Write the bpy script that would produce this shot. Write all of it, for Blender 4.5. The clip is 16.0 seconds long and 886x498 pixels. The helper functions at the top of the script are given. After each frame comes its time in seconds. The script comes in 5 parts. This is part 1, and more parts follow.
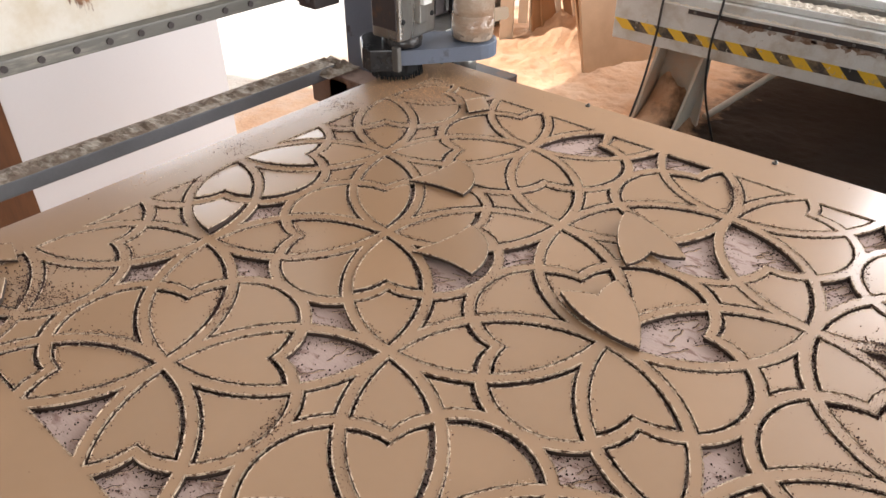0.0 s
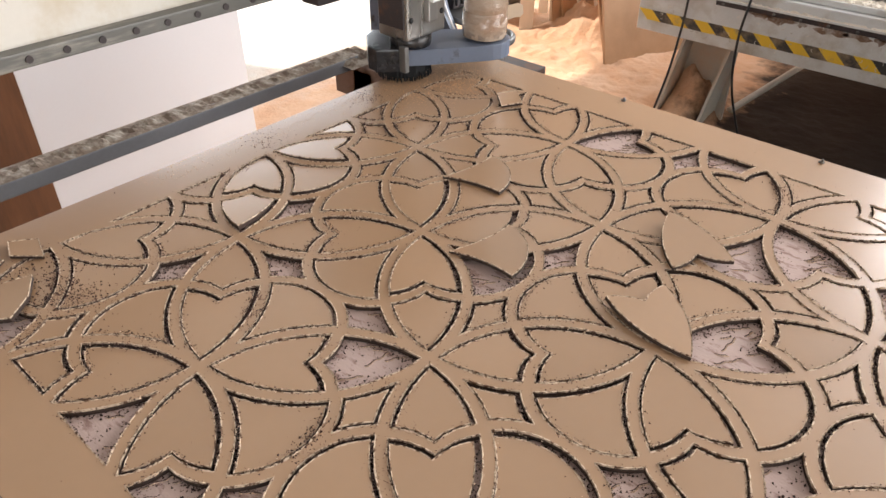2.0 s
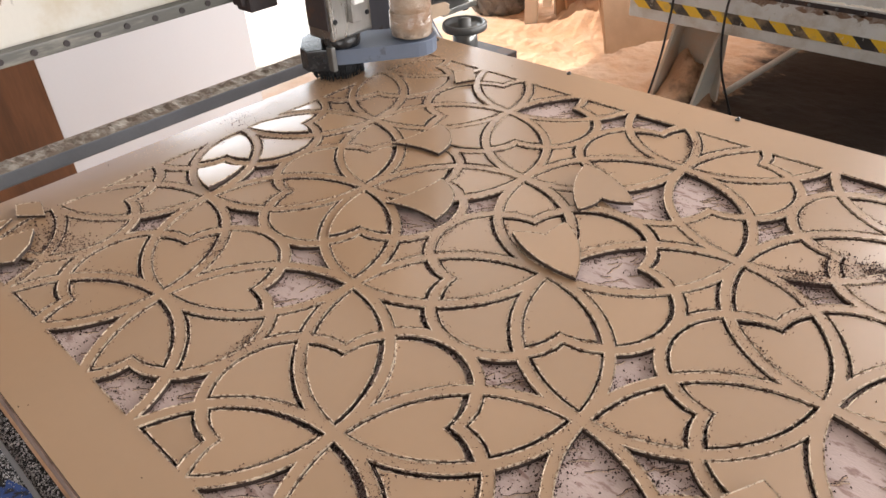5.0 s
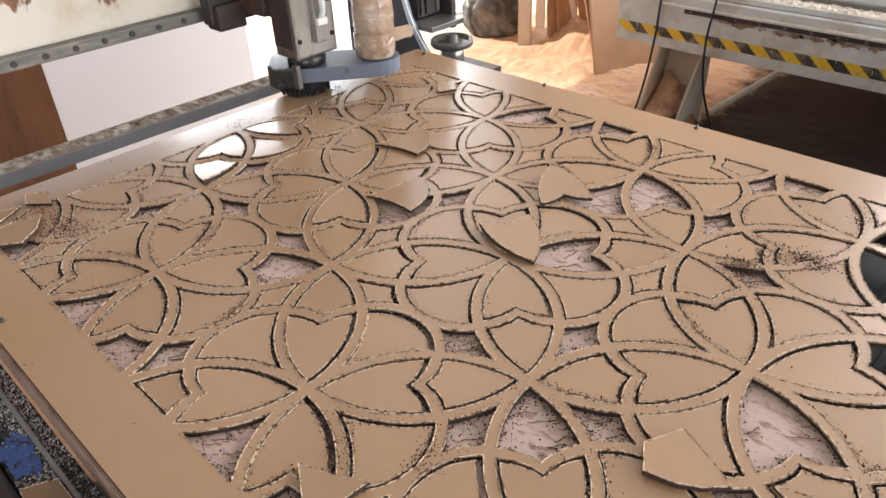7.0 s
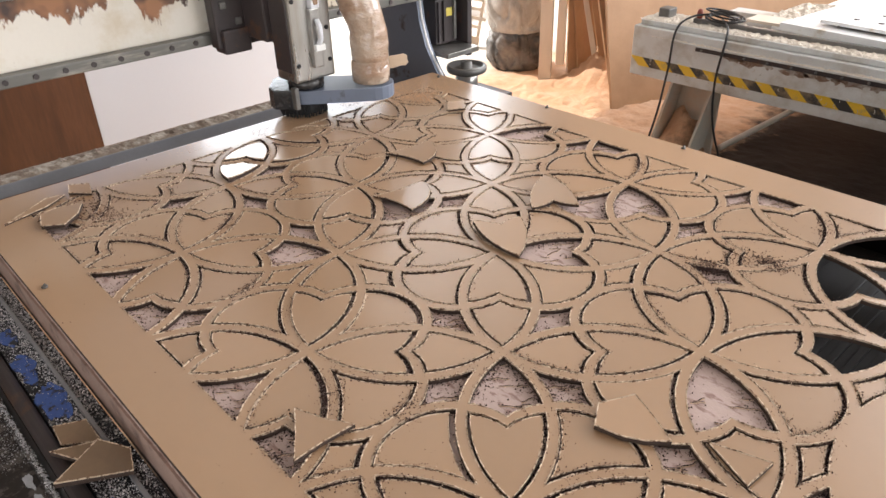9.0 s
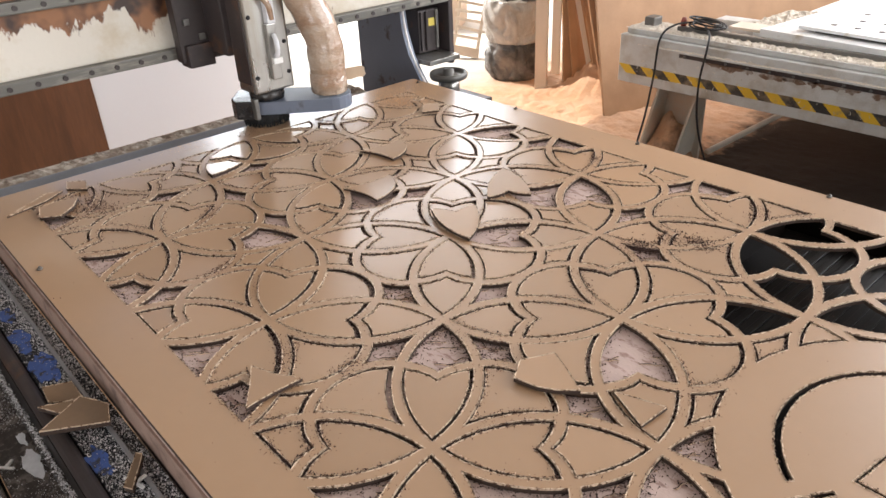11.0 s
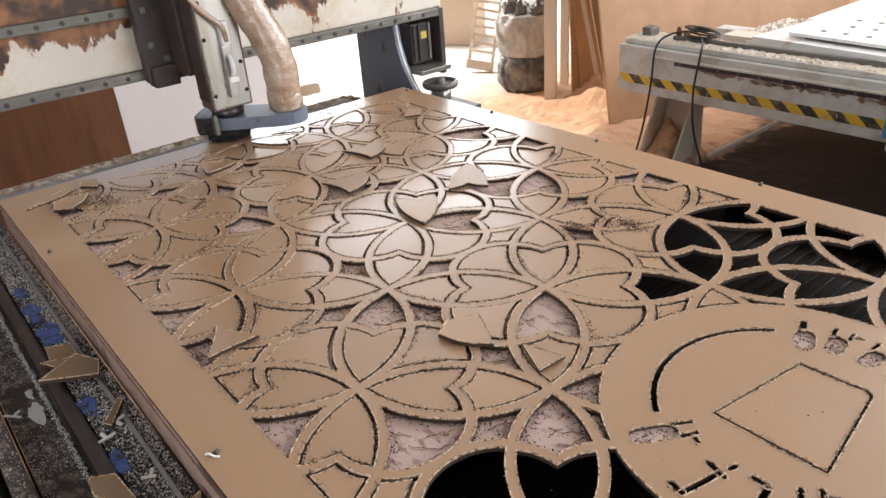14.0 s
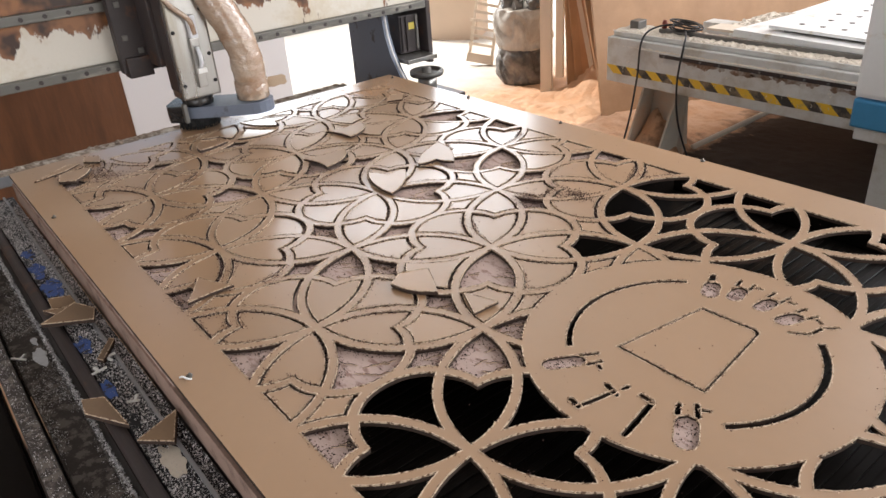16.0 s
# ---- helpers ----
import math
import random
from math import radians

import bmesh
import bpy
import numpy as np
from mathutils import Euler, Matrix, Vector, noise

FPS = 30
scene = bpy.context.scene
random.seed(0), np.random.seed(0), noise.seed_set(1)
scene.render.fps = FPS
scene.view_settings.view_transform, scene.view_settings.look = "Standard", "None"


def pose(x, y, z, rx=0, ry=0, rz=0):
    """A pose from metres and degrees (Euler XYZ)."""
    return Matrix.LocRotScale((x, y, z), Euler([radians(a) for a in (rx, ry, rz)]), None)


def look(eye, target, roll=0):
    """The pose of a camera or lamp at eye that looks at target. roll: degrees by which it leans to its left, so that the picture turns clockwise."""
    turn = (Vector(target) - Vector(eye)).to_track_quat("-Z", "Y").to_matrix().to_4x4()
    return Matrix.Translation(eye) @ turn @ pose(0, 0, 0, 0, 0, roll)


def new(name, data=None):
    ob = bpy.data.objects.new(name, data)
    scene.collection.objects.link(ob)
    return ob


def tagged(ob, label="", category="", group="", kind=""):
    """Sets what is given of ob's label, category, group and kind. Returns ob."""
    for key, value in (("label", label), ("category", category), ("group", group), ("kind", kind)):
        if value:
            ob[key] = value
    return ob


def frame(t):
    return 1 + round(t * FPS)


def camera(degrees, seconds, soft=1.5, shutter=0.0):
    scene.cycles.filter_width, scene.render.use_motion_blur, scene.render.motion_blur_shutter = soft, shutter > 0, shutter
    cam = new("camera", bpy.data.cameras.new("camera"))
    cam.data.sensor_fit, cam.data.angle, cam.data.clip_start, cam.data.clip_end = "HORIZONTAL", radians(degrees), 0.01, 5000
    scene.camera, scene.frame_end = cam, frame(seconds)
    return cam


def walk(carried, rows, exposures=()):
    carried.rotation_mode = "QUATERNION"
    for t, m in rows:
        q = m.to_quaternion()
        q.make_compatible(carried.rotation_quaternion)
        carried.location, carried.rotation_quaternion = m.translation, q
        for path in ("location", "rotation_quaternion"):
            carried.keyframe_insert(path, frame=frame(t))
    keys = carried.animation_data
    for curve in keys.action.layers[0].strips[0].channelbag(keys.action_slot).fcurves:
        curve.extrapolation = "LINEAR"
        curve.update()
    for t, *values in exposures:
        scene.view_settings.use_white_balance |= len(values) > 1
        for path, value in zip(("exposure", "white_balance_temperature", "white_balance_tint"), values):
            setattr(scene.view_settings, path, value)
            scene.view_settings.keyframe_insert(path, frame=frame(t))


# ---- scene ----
cam = camera(62.69, 16.0)
# seconds, eye x y z, yaw, pitch, lean to the right
ROWS = [
    (0, 0.6639, -0.6364, 1.4378, 40.98, -34.47, 0.13),
    (0.5, 0.6335, -0.6346, 1.4352, 41.59, -34.49, -0.01),
    (1, 0.6136, -0.6305, 1.4335, 41.89, -34.49, -0.05),
    (1.5, 0.6084, -0.6314, 1.4310, 41.83, -34.70, -0.23),
    (2, 0.6097, -0.6342, 1.4298, 41.92, -35.27, 0.06),
    (2.5, 0.6381, -0.6358, 1.4310, 42.56, -35.60, 0.14),
    (3, 0.6770, -0.6400, 1.4326, 43.69, -35.66, 0.89),
    (3.5, 0.7263, -0.6454, 1.4364, 44.54, -35.71, 2.12),
    (4, 0.7743, -0.6484, 1.4397, 45.18, -35.52, 2.75),
    (6.5, 0.9190, -0.6790, 1.4433, 45.72, -33.25, 3.89),
    (7, 0.9523, -0.7014, 1.4494, 45.66, -33.06, 2.76),
    (7.5, 1.0031, -0.7128, 1.4494, 45.58, -32.98, 2.66),
    (8, 1.0329, -0.7296, 1.4500, 46.47, -31.85, 1.16),
    (10.5, 1.1859, -0.7883, 1.4577, 49.10, -29.25, 2.80),
    (11, 1.2409, -0.7704, 1.4596, 49.05, -29.13, 2.68),
    (11.5, 1.3058, -0.7629, 1.4649, 49.21, -29.24, 2.29),
    (12, 1.3537, -0.7647, 1.4657, 49.72, -29.22, 2.63),
    (12.5, 1.3809, -0.7652, 1.4681, 50.23, -28.95, 2.71),
    (13, 1.4029, -0.7658, 1.4717, 50.81, -28.35, 3.00),
    (13.5, 1.4339, -0.7615, 1.4707, 51.50, -27.85, 3.56),
    (14, 1.4618, -0.7625, 1.4665, 52.19, -27.66, 4.44),
    (14.5, 1.5098, -0.7650, 1.4683, 52.59, -27.67, 4.78),
    (15, 1.5604, -0.7652, 1.4700, 52.81, -27.90, 3.74),
    (15.5, 1.6016, -0.7710, 1.4708, 53.13, -27.87, 4.06),
    (16, 1.6455, -0.7830, 1.4710, 53.27, -27.85, 4.50),
]
EXPOSURES = [(0.0, 0.15), (8.0, 0.12), (13.0, -0.03), (16.0, -0.19)]
walk(cam, [(t, pose(x, y, z, 0, 0, yaw) @ pose(0, 0, 0, 90 + pitch) @ pose(0, 0, 0, 0, 0, -lean)) for t, x, y, z, yaw, pitch, lean in ROWS], EXPOSURES)

from mathutils.geometry import delaunay_2d_cdt as mathutils_cdt

# ---- light ----
world = bpy.data.worlds.new("world")
scene.world = world
world.use_nodes = True
wt = world.node_tree
sky = wt.nodes.new("ShaderNodeTexSky")
sky.sky_type, sky.sun_disc = "NISHITA", False
sky.sun_elevation, sky.sun_rotation = radians(44), radians(-60)
wt.links.new(sky.outputs[0], wt.nodes["Background"].inputs[0])
wt.nodes["Background"].inputs[1].default_value = 0.12

sun = new("sun", bpy.data.lights.new("sun", "SUN"))
sun.data.energy, sun.data.angle, sun.data.color = 5.0, radians(0.5), (1.0, 0.94, 0.86)
sun.matrix_world = look((-6.0, 1.5, 3.7), (-2.4, 2.6, 0))


def opening_lamp(name, eye, target, w, h, watts, color):
    """An area lamp set in a wall opening."""
    lamp = new(name, bpy.data.lights.new(name, "AREA"))
    lamp.data.shape, lamp.data.size, lamp.data.size_y = "RECTANGLE", w, h
    lamp.data.energy, lamp.data.color = watts, color
    lamp.matrix_world = look(eye, target)
    return lamp


opening_lamp("door_daylight", (-5.35, 4.67, 2.35), (0, 4.67, 2.34), 2.95, 4.1, 215, (0.93, 0.96, 1.0))
opening_lamp("west_daylight", (-5.35, 2.57, 2.1), (0, 2.57, 2.09), 1.15, 3.6, 78, (0.93, 0.96, 1.0))
opening_lamp("window_daylight", (2.3, 6.12, 3.05), (1.4, 2.0, 0.6), 4.8, 2.8, 475, (0.98, 0.97, 1.0))
# added fill from the unseen south side to brighten the second machine's face
opening_lamp("south_fill", (3.3, -3.38, 1.25), (1.3, 2.2, 0.7), 2.6, 2.2, 90, (0.98, 0.98, 1.0))
# added fill from the unseen east side for the beam and second machine
opening_lamp("east_fill", (4.92, 2.2, 2.1), (0, 1.6, 0.9), 3.4, 3.4, 172, (1.0, 0.98, 0.97))


# ---- materials ----
def material(name, base, rough=0.6, metal=0.0, vary=0.15, scale=8.0, bump=0.1, second=None, second_scale=3.0, second_amount=0.5, spec=0.5, island=False, stretch=(1, 1, 1), fine=120.0, rand=0.0, edge=0.08, coat=0.0, depth=0.002):
    m = bpy.data.materials.new(name)
    m.use_nodes = True
    nt = m.node_tree
    b = nt.nodes["Principled BSDF"]
    tc = nt.nodes.new("ShaderNodeTexCoord")
    mp = nt.nodes.new("ShaderNodeMapping")
    mp.inputs["Scale"].default_value = stretch
    nt.links.new(tc.outputs["Object"], mp.inputs["Vector"])
    n1 = nt.nodes.new("ShaderNodeTexNoise")
    n1.inputs["Scale"].default_value, n1.inputs["Detail"].default_value = scale, 6
    n2 = nt.nodes.new("ShaderNodeTexNoise")
    n2.inputs["Scale"].default_value, n2.inputs["Detail"].default_value = fine, 3
    for n in (n1, n2):
        nt.links.new(mp.outputs[0], n.inputs["Vector"])
    ramp = nt.nodes.new("ShaderNodeMix")
    ramp.data_type = "RGBA"
    lo = [c * (1 - vary) for c in base]
    hi = [min(1, c * (1 + vary)) for c in base]
    ramp.inputs[6].default_value, ramp.inputs[7].default_value = (*lo, 1), (*hi, 1)
    add = nt.nodes.new("ShaderNodeMath")
    add.operation = "MULTIPLY_ADD"
    add.inputs[1].default_value, add.inputs[2].default_value = 0.35, 0.0
    nt.links.new(n2.outputs[0], add.inputs[0])
    add2 = nt.nodes.new("ShaderNodeMath")
    add2.operation = "MULTIPLY_ADD"
    add2.inputs[1].default_value = 0.65
    nt.links.new(n1.outputs[0], add2.inputs[0])
    nt.links.new(add.outputs[0], add2.inputs[2])
    nt.links.new(add2.outputs[0], ramp.inputs[0])
    col = ramp.outputs[2]
    if second:
        n3 = nt.nodes.new("ShaderNodeTexNoise")
        n3.inputs["Scale"].default_value, n3.inputs["Detail"].default_value, n3.inputs["Roughness"].default_value = second_scale, 8, 0.65
        nt.links.new(mp.outputs[0], n3.inputs["Vector"])
        cr = nt.nodes.new("ShaderNodeMapRange")
        cr.inputs[1].default_value, cr.inputs[2].default_value = 1 - second_amount - edge / 2, 1 - second_amount + edge / 2
        nt.links.new(n3.outputs[0], cr.inputs[0])
        mx = nt.nodes.new("ShaderNodeMix")
        mx.data_type = "RGBA"
        nt.links.new(cr.outputs[0], mx.inputs[0])
        nt.links.new(col, mx.inputs[6])
        mx.inputs[7].default_value = (*second, 1)
        col = mx.outputs[2]
    if rand or island:
        src = nt.nodes.new("ShaderNodeNewGeometry") if island else nt.nodes.new("ShaderNodeObjectInfo")
        out = src.outputs["Random Per Island"] if island else src.outputs["Random"]
        hs = nt.nodes.new("ShaderNodeHueSaturation")
        mr = nt.nodes.new("ShaderNodeMapRange")
        r = rand or 0.3
        mr.inputs[3].default_value, mr.inputs[4].default_value = 1 - r, 1 + r
        nt.links.new(out, mr.inputs[0])
        nt.links.new(mr.outputs[0], hs.inputs["Value"])
        nt.links.new(col, hs.inputs["Color"])
        col = hs.outputs[0]
    nt.links.new(col, b.inputs["Base Color"])
    b.inputs["Roughness"].default_value, b.inputs["Metallic"].default_value = rough, metal
    b.inputs["Specular IOR Level"].default_value = spec
    b.inputs["Coat Weight"].default_value, b.inputs["Coat Roughness"].default_value, b.inputs["Coat IOR"].default_value = coat, 0.17, 1.6
    rr = nt.nodes.new("ShaderNodeMapRange")
    rr.inputs[3].default_value, rr.inputs[4].default_value = max(0.03, rough - 0.1), min(1, rough + 0.1)
    nt.links.new(n1.outputs[0], rr.inputs[0])
    nt.links.new(rr.outputs[0], b.inputs["Roughness"])
    if bump:
        bp = nt.nodes.new("ShaderNodeBump")
        bp.inputs["Strength"].default_value, bp.inputs["Distance"].default_value = bump, depth
        nt.links.new(add2.outputs[0], bp.inputs["Height"])
        nt.links.new(bp.outputs[0], b.inputs["Normal"])
    return m


M_PANEL = material("tan_laminate", (0.375, 0.229, 0.129), 0.34, vary=0.08, scale=5, bump=0.03, fine=60, spec=0.45, coat=0.6)
M_PIECE = material("tan_laminate_piece", (0.375, 0.229, 0.129), 0.34, vary=0.08, scale=5, bump=0.03, fine=60, rand=0.06, spec=0.45, coat=0.6)
# near-black, so the cut sides and grooves come out dark
M_CORE = material("dark_fibreboard_core", (0.045, 0.026, 0.018), 0.9, vary=0.4, scale=60, bump=0.5, fine=400)
M_RAWEDGE = material("raw_fuzzy_edge", (0.60, 0.46, 0.33), 0.95, vary=0.5, scale=220, bump=0.6, second=(0.13, 0.07, 0.04), second_scale=150, second_amount=0.46, fine=600)
M_CRUMB = material("fibre_fuzz", (0.74, 0.56, 0.41), 0.95, vary=0.2, scale=100, bump=0, island=True, rand=0.35)
M_SOOT = material("dark_dust", (0.07, 0.036, 0.03), 0.95, vary=0.3, scale=100, bump=0, island=True, rand=0.4)
M_SPOIL = material("scuffed_spoilboard", (0.52, 0.39, 0.345), 0.85, vary=0.25, scale=14, bump=0.5, second=(0.30, 0.19, 0.16), second_scale=30, second_amount=0.42, stretch=(1, 2.5, 1), fine=200)
# near-black for the bed seen through the holes and the parts below
M_BLACK = material("near_black_bed", (0.008, 0.006, 0.005), 0.35, vary=0.4, scale=10, bump=0.15, spec=0.07)
M_GREYSTEEL = material("painted_grey_steel", (0.70, 0.70, 0.68), 0.5, vary=0.16, scale=9, bump=0.15, second=(0.47, 0.41, 0.33), second_scale=7, second_amount=0.40, edge=0.25, fine=160)
M_BARSTEEL = material("dusty_grey_bar", (0.30, 0.30, 0.31), 0.5, metal=0.3, vary=0.2, scale=12, bump=0.1)
M_DUST = material("sawdust", (0.62, 0.37, 0.21), 0.95, vary=0.25, scale=9, bump=0.8, second=(0.70, 0.47, 0.29), second_scale=6, second_amount=0.5, edge=0.25, fine=90)
M_PALEDUST = material("pale_sawdust", (0.66, 0.59, 0.50), 0.95, vary=0.3, scale=20, bump=0.8, fine=150)
M_CREAM = material("cream_paint_rusted", (0.70, 0.65, 0.57), 0.45, vary=0.08, scale=4, bump=0.1, second=(0.60, 0.52, 0.40), second_scale=7, second_amount=0.44, edge=0.15)
M_RAIL = material("oily_steel_rail", (0.17, 0.165, 0.155), 0.45, metal=0.5, vary=0.3, scale=30, bump=0.1)
M_GRAIL = material("oily_grey_rail", (0.15, 0.145, 0.13), 0.45, metal=0.3, vary=0.25, scale=20, bump=0.15, second=(0.30, 0.28, 0.24), second_scale=24, second_amount=0.40, edge=0.15, stretch=(1, 0.3, 2))
M_DARK = material("dark_iron", (0.045, 0.035, 0.035), 0.5, vary=0.4, scale=18, bump=0.2, second=(0.10, 0.05, 0.03), second_scale=12, second_amount=0.4)
M_SILVER = material("brushed_aluminium", (0.42, 0.41, 0.39), 0.30, metal=0.85, vary=0.2, scale=20, bump=0.1, second=(0.28, 0.25, 0.20), second_scale=11, second_amount=0.42, edge=0.25, stretch=(1, 1, 0.15))
M_SLATE = material("slate_blue_paint", (0.14, 0.165, 0.22), 0.45, vary=0.15, scale=14, bump=0.08, second=(0.06, 0.05, 0.05), second_scale=14, second_amount=0.36)
M_BRUSH = material("black_bristle", (0.012, 0.012, 0.013), 0.8, vary=0.4, scale=60, bump=0.5)
M_HOSE = material("taped_brown_hose", (0.34, 0.215, 0.14), 0.2, vary=0.35, scale=30, bump=1.0, coat=0.8, second=(0.50, 0.40, 0.31), second_scale=11, second_amount=0.48, edge=0.3, stretch=(1, 1, 1.8), fine=110, depth=0.007)
M_WHITEBOARD = material("white_laminate", (0.74, 0.72, 0.72), 0.35, vary=0.04, scale=2, bump=0.02)
M_PLY = material("brown_plywood", (0.155, 0.066, 0.03), 0.35, vary=0.4, scale=3, bump=0.05, stretch=(1, 3.5, 0.5), fine=40, second=(0.085, 0.038, 0.02), second_scale=4.5, second_amount=0.46, edge=0.3)
M_MDF = material("raw_fibreboard", (0.46, 0.27, 0.145), 0.6, vary=0.18, scale=2.5, bump=0.08, rand=0.15, second=(0.36, 0.20, 0.10), second_scale=3.5, second_amount=0.45, edge=0.3)
M_TIMBER = material("pale_timber", (0.74, 0.64, 0.53), 0.7, vary=0.2, scale=6, bump=0.1, stretch=(4, 4, 0.4), rand=0.1)
M_BAG = material("black_plastic_sack", (0.06, 0.055, 0.052), 0.25, vary=0.4, scale=9, bump=1.0, second=(0.24, 0.21, 0.19), second_scale=7, second_amount=0.46, edge=0.25, depth=0.012)
M_YELLOW = material("yellow_tape", (0.85, 0.55, 0.05), 0.45, vary=0.15, scale=20, bump=0.05, second=(0.45, 0.33, 0.16), second_scale=18, second_amount=0.38, edge=0.12)
M_TAPEBLACK = material("black_tape", (0.05, 0.046, 0.043), 0.5, vary=0.4, scale=14, bump=0.05, second=(0.30, 0.22, 0.14), second_scale=16, second_amount=0.43, edge=0.2)
M_WHITETOP = material("white_machine_table", (0.86, 0.86, 0.85), 0.5, vary=0.06, scale=5, bump=0.05, second=(0.62, 0.54, 0.44), second_scale=9, second_amount=0.36, edge=0.15)
M_CABLE = material("black_cable", (0.02, 0.018, 0.018), 0.5, vary=0.2, bump=0)
M_BLUE = material("blue_paint", (0.06, 0.27, 0.50), 0.5, vary=0.2, scale=20, bump=0.1)
M_GRIT = material("gritty_bed_plate", (0.012, 0.012, 0.016), 0.7, vary=0.5, scale=40, bump=0.7, second=(0.20, 0.19, 0.18), second_scale=90, second_amount=0.40, edge=0.08)
M_PLATE = material("dusty_brown_plate", (0.06, 0.05, 0.045), 0.85, vary=0.4, scale=25, bump=0.8, second=(0.17, 0.145, 0.13), second_scale=50, second_amount=0.47, depth=0.006)
M_EDGE = material("pinkish_board_edge", (0.34, 0.23, 0.185), 0.9, vary=0.35, scale=30, bump=0.5, second=(0.14, 0.09, 0.07), second_scale=22, second_amount=0.38, edge=0.2, fine=300)
M_WHITEBIT = material("white_offcut", (0.8, 0.8, 0.78), 0.6, vary=0.1)
M_BLUEPATCH = material("blue_paint_patch", (0.05, 0.11, 0.36), 0.6, vary=0.4, scale=50, bump=0.2, second=(0.03, 0.03, 0.035), second_scale=60, second_amount=0.45)
M_CHALK = material("chalky_dust", (0.70, 0.71, 0.74), 0.9, vary=0.3, scale=60, bump=0.4)
M_GRITBIT = material("pale_grit", (0.62, 0.60, 0.60), 0.95, vary=0.2, scale=100, bump=0, island=True, rand=0.5)
M_CHALKBIT = material("pale_wood_crumb", (0.66, 0.60, 0.52), 0.95, vary=0.2, scale=100, bump=0, island=True, rand=0.35)
# cutting dust, set near-black to carry the grooves' depth shade too
M_GROOVE = material("dust_and_groove_shade", (0.036, 0.019, 0.016), 0.95, vary=0.3, scale=100, bump=0, island=True, rand=0.5)
M_DUSTYSTEEL = material("dusty_grey_steel", (0.58, 0.54, 0.47), 0.75, vary=0.2, scale=14, bump=0.3, second=(0.62, 0.46, 0.33), second_scale=7, second_amount=0.46, edge=0.25)
# tan laminate darkened for the side rail: grime plus shade in the colour
M_SHADEPIECE = material("grimy_shaded_laminate", (0.20, 0.125, 0.07), 0.5, vary=0.3, scale=20, bump=0.1, rand=0.2)
M_DIRTDUST = material("dirty_sawdust", (0.26, 0.20, 0.155), 0.95, vary=0.4, scale=40, bump=0.8, second=(0.52, 0.46, 0.39), second_scale=30, second_amount=0.46, edge=0.15)
M_SCREW = material("zinc_screw", (0.14, 0.13, 0.12), 0.4, metal=0.9, vary=0.3, scale=200, bump=0)
M_CEIL = material("whitewashed_ceiling", (0.5, 0.49, 0.47), 0.9, vary=0.06, scale=2, bump=0.05)
M_GROUND = material("sawdust_floor", (0.60, 0.335, 0.19), 0.95, vary=0.3, scale=9, bump=1.0, second=(0.66, 0.42, 0.27), second_scale=6, second_amount=0.5, edge=0.25, fine=70, depth=0.012)


def paint_floor_light(m):
    """Paints the deep shade round the second machine into the floor, with a ragged border."""
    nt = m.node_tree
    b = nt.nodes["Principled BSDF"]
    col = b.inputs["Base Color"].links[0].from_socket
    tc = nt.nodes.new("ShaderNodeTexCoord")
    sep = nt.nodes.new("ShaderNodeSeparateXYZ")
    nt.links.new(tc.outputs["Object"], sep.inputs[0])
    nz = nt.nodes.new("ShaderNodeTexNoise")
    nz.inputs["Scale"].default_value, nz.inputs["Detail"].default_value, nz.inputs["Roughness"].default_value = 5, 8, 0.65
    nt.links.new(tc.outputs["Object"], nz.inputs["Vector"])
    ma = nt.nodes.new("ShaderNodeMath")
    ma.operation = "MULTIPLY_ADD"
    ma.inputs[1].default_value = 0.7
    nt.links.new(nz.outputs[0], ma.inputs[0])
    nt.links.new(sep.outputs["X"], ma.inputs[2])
    # shade put into the colour, rising towards the machine's side
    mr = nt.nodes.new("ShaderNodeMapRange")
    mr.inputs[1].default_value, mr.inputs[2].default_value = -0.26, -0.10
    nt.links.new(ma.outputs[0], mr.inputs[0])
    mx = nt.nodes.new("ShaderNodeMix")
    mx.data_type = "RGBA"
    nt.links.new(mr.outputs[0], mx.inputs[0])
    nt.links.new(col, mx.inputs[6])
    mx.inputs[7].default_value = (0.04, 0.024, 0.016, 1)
    # towards the door the colour pales to imitate the glare of sunlit floor
    far = nt.nodes.new("ShaderNodeMapRange")
    far.inputs[1].default_value, far.inputs[2].default_value = -1.75, -2.35
    nt.links.new(ma.outputs[0], far.inputs[0])
    pale = nt.nodes.new("ShaderNodeMix")
    pale.data_type = "RGBA"
    nt.links.new(far.outputs[0], pale.inputs[0])
    nt.links.new(mx.outputs[2], pale.inputs[6])
    pale.inputs[7].default_value = (0.66, 0.62, 0.56, 1)
    nt.links.new(pale.outputs[2], b.inputs["Base Color"])


paint_floor_light(M_GROUND)
M_WALL = material("plastered_wall", (0.42, 0.39, 0.36), 0.85, vary=0.12, scale=1.5, bump=0.1)
M_CARD = material("brown_cardboard", (0.68, 0.54, 0.42), 0.8, vary=0.1, scale=5, bump=0.05)
M_BAGGREY = material("grey_film_sack", (0.34, 0.30, 0.26), 0.28, vary=0.4, scale=9, bump=1.0, second=(0.55, 0.50, 0.45), second_scale=6, second_amount=0.47, edge=0.25, stretch=(1, 1, 0.5), depth=0.012)
M_YLABEL = material("yellow_label", (0.75, 0.6, 0.12), 0.5, vary=0.1)
M_RUST = material("brown_rust_film", (0.24, 0.15, 0.10), 0.8, vary=0.4, scale=40, bump=0.2, second=(0.50, 0.46, 0.41), second_scale=26, second_amount=0.46, edge=0.2)
M_OIL = material("oily_black_iron", (0.014, 0.014, 0.016), 0.25, vary=0.5, scale=30, bump=0.3, second=(0.05, 0.045, 0.042), second_scale=22, second_amount=0.42, edge=0.2)
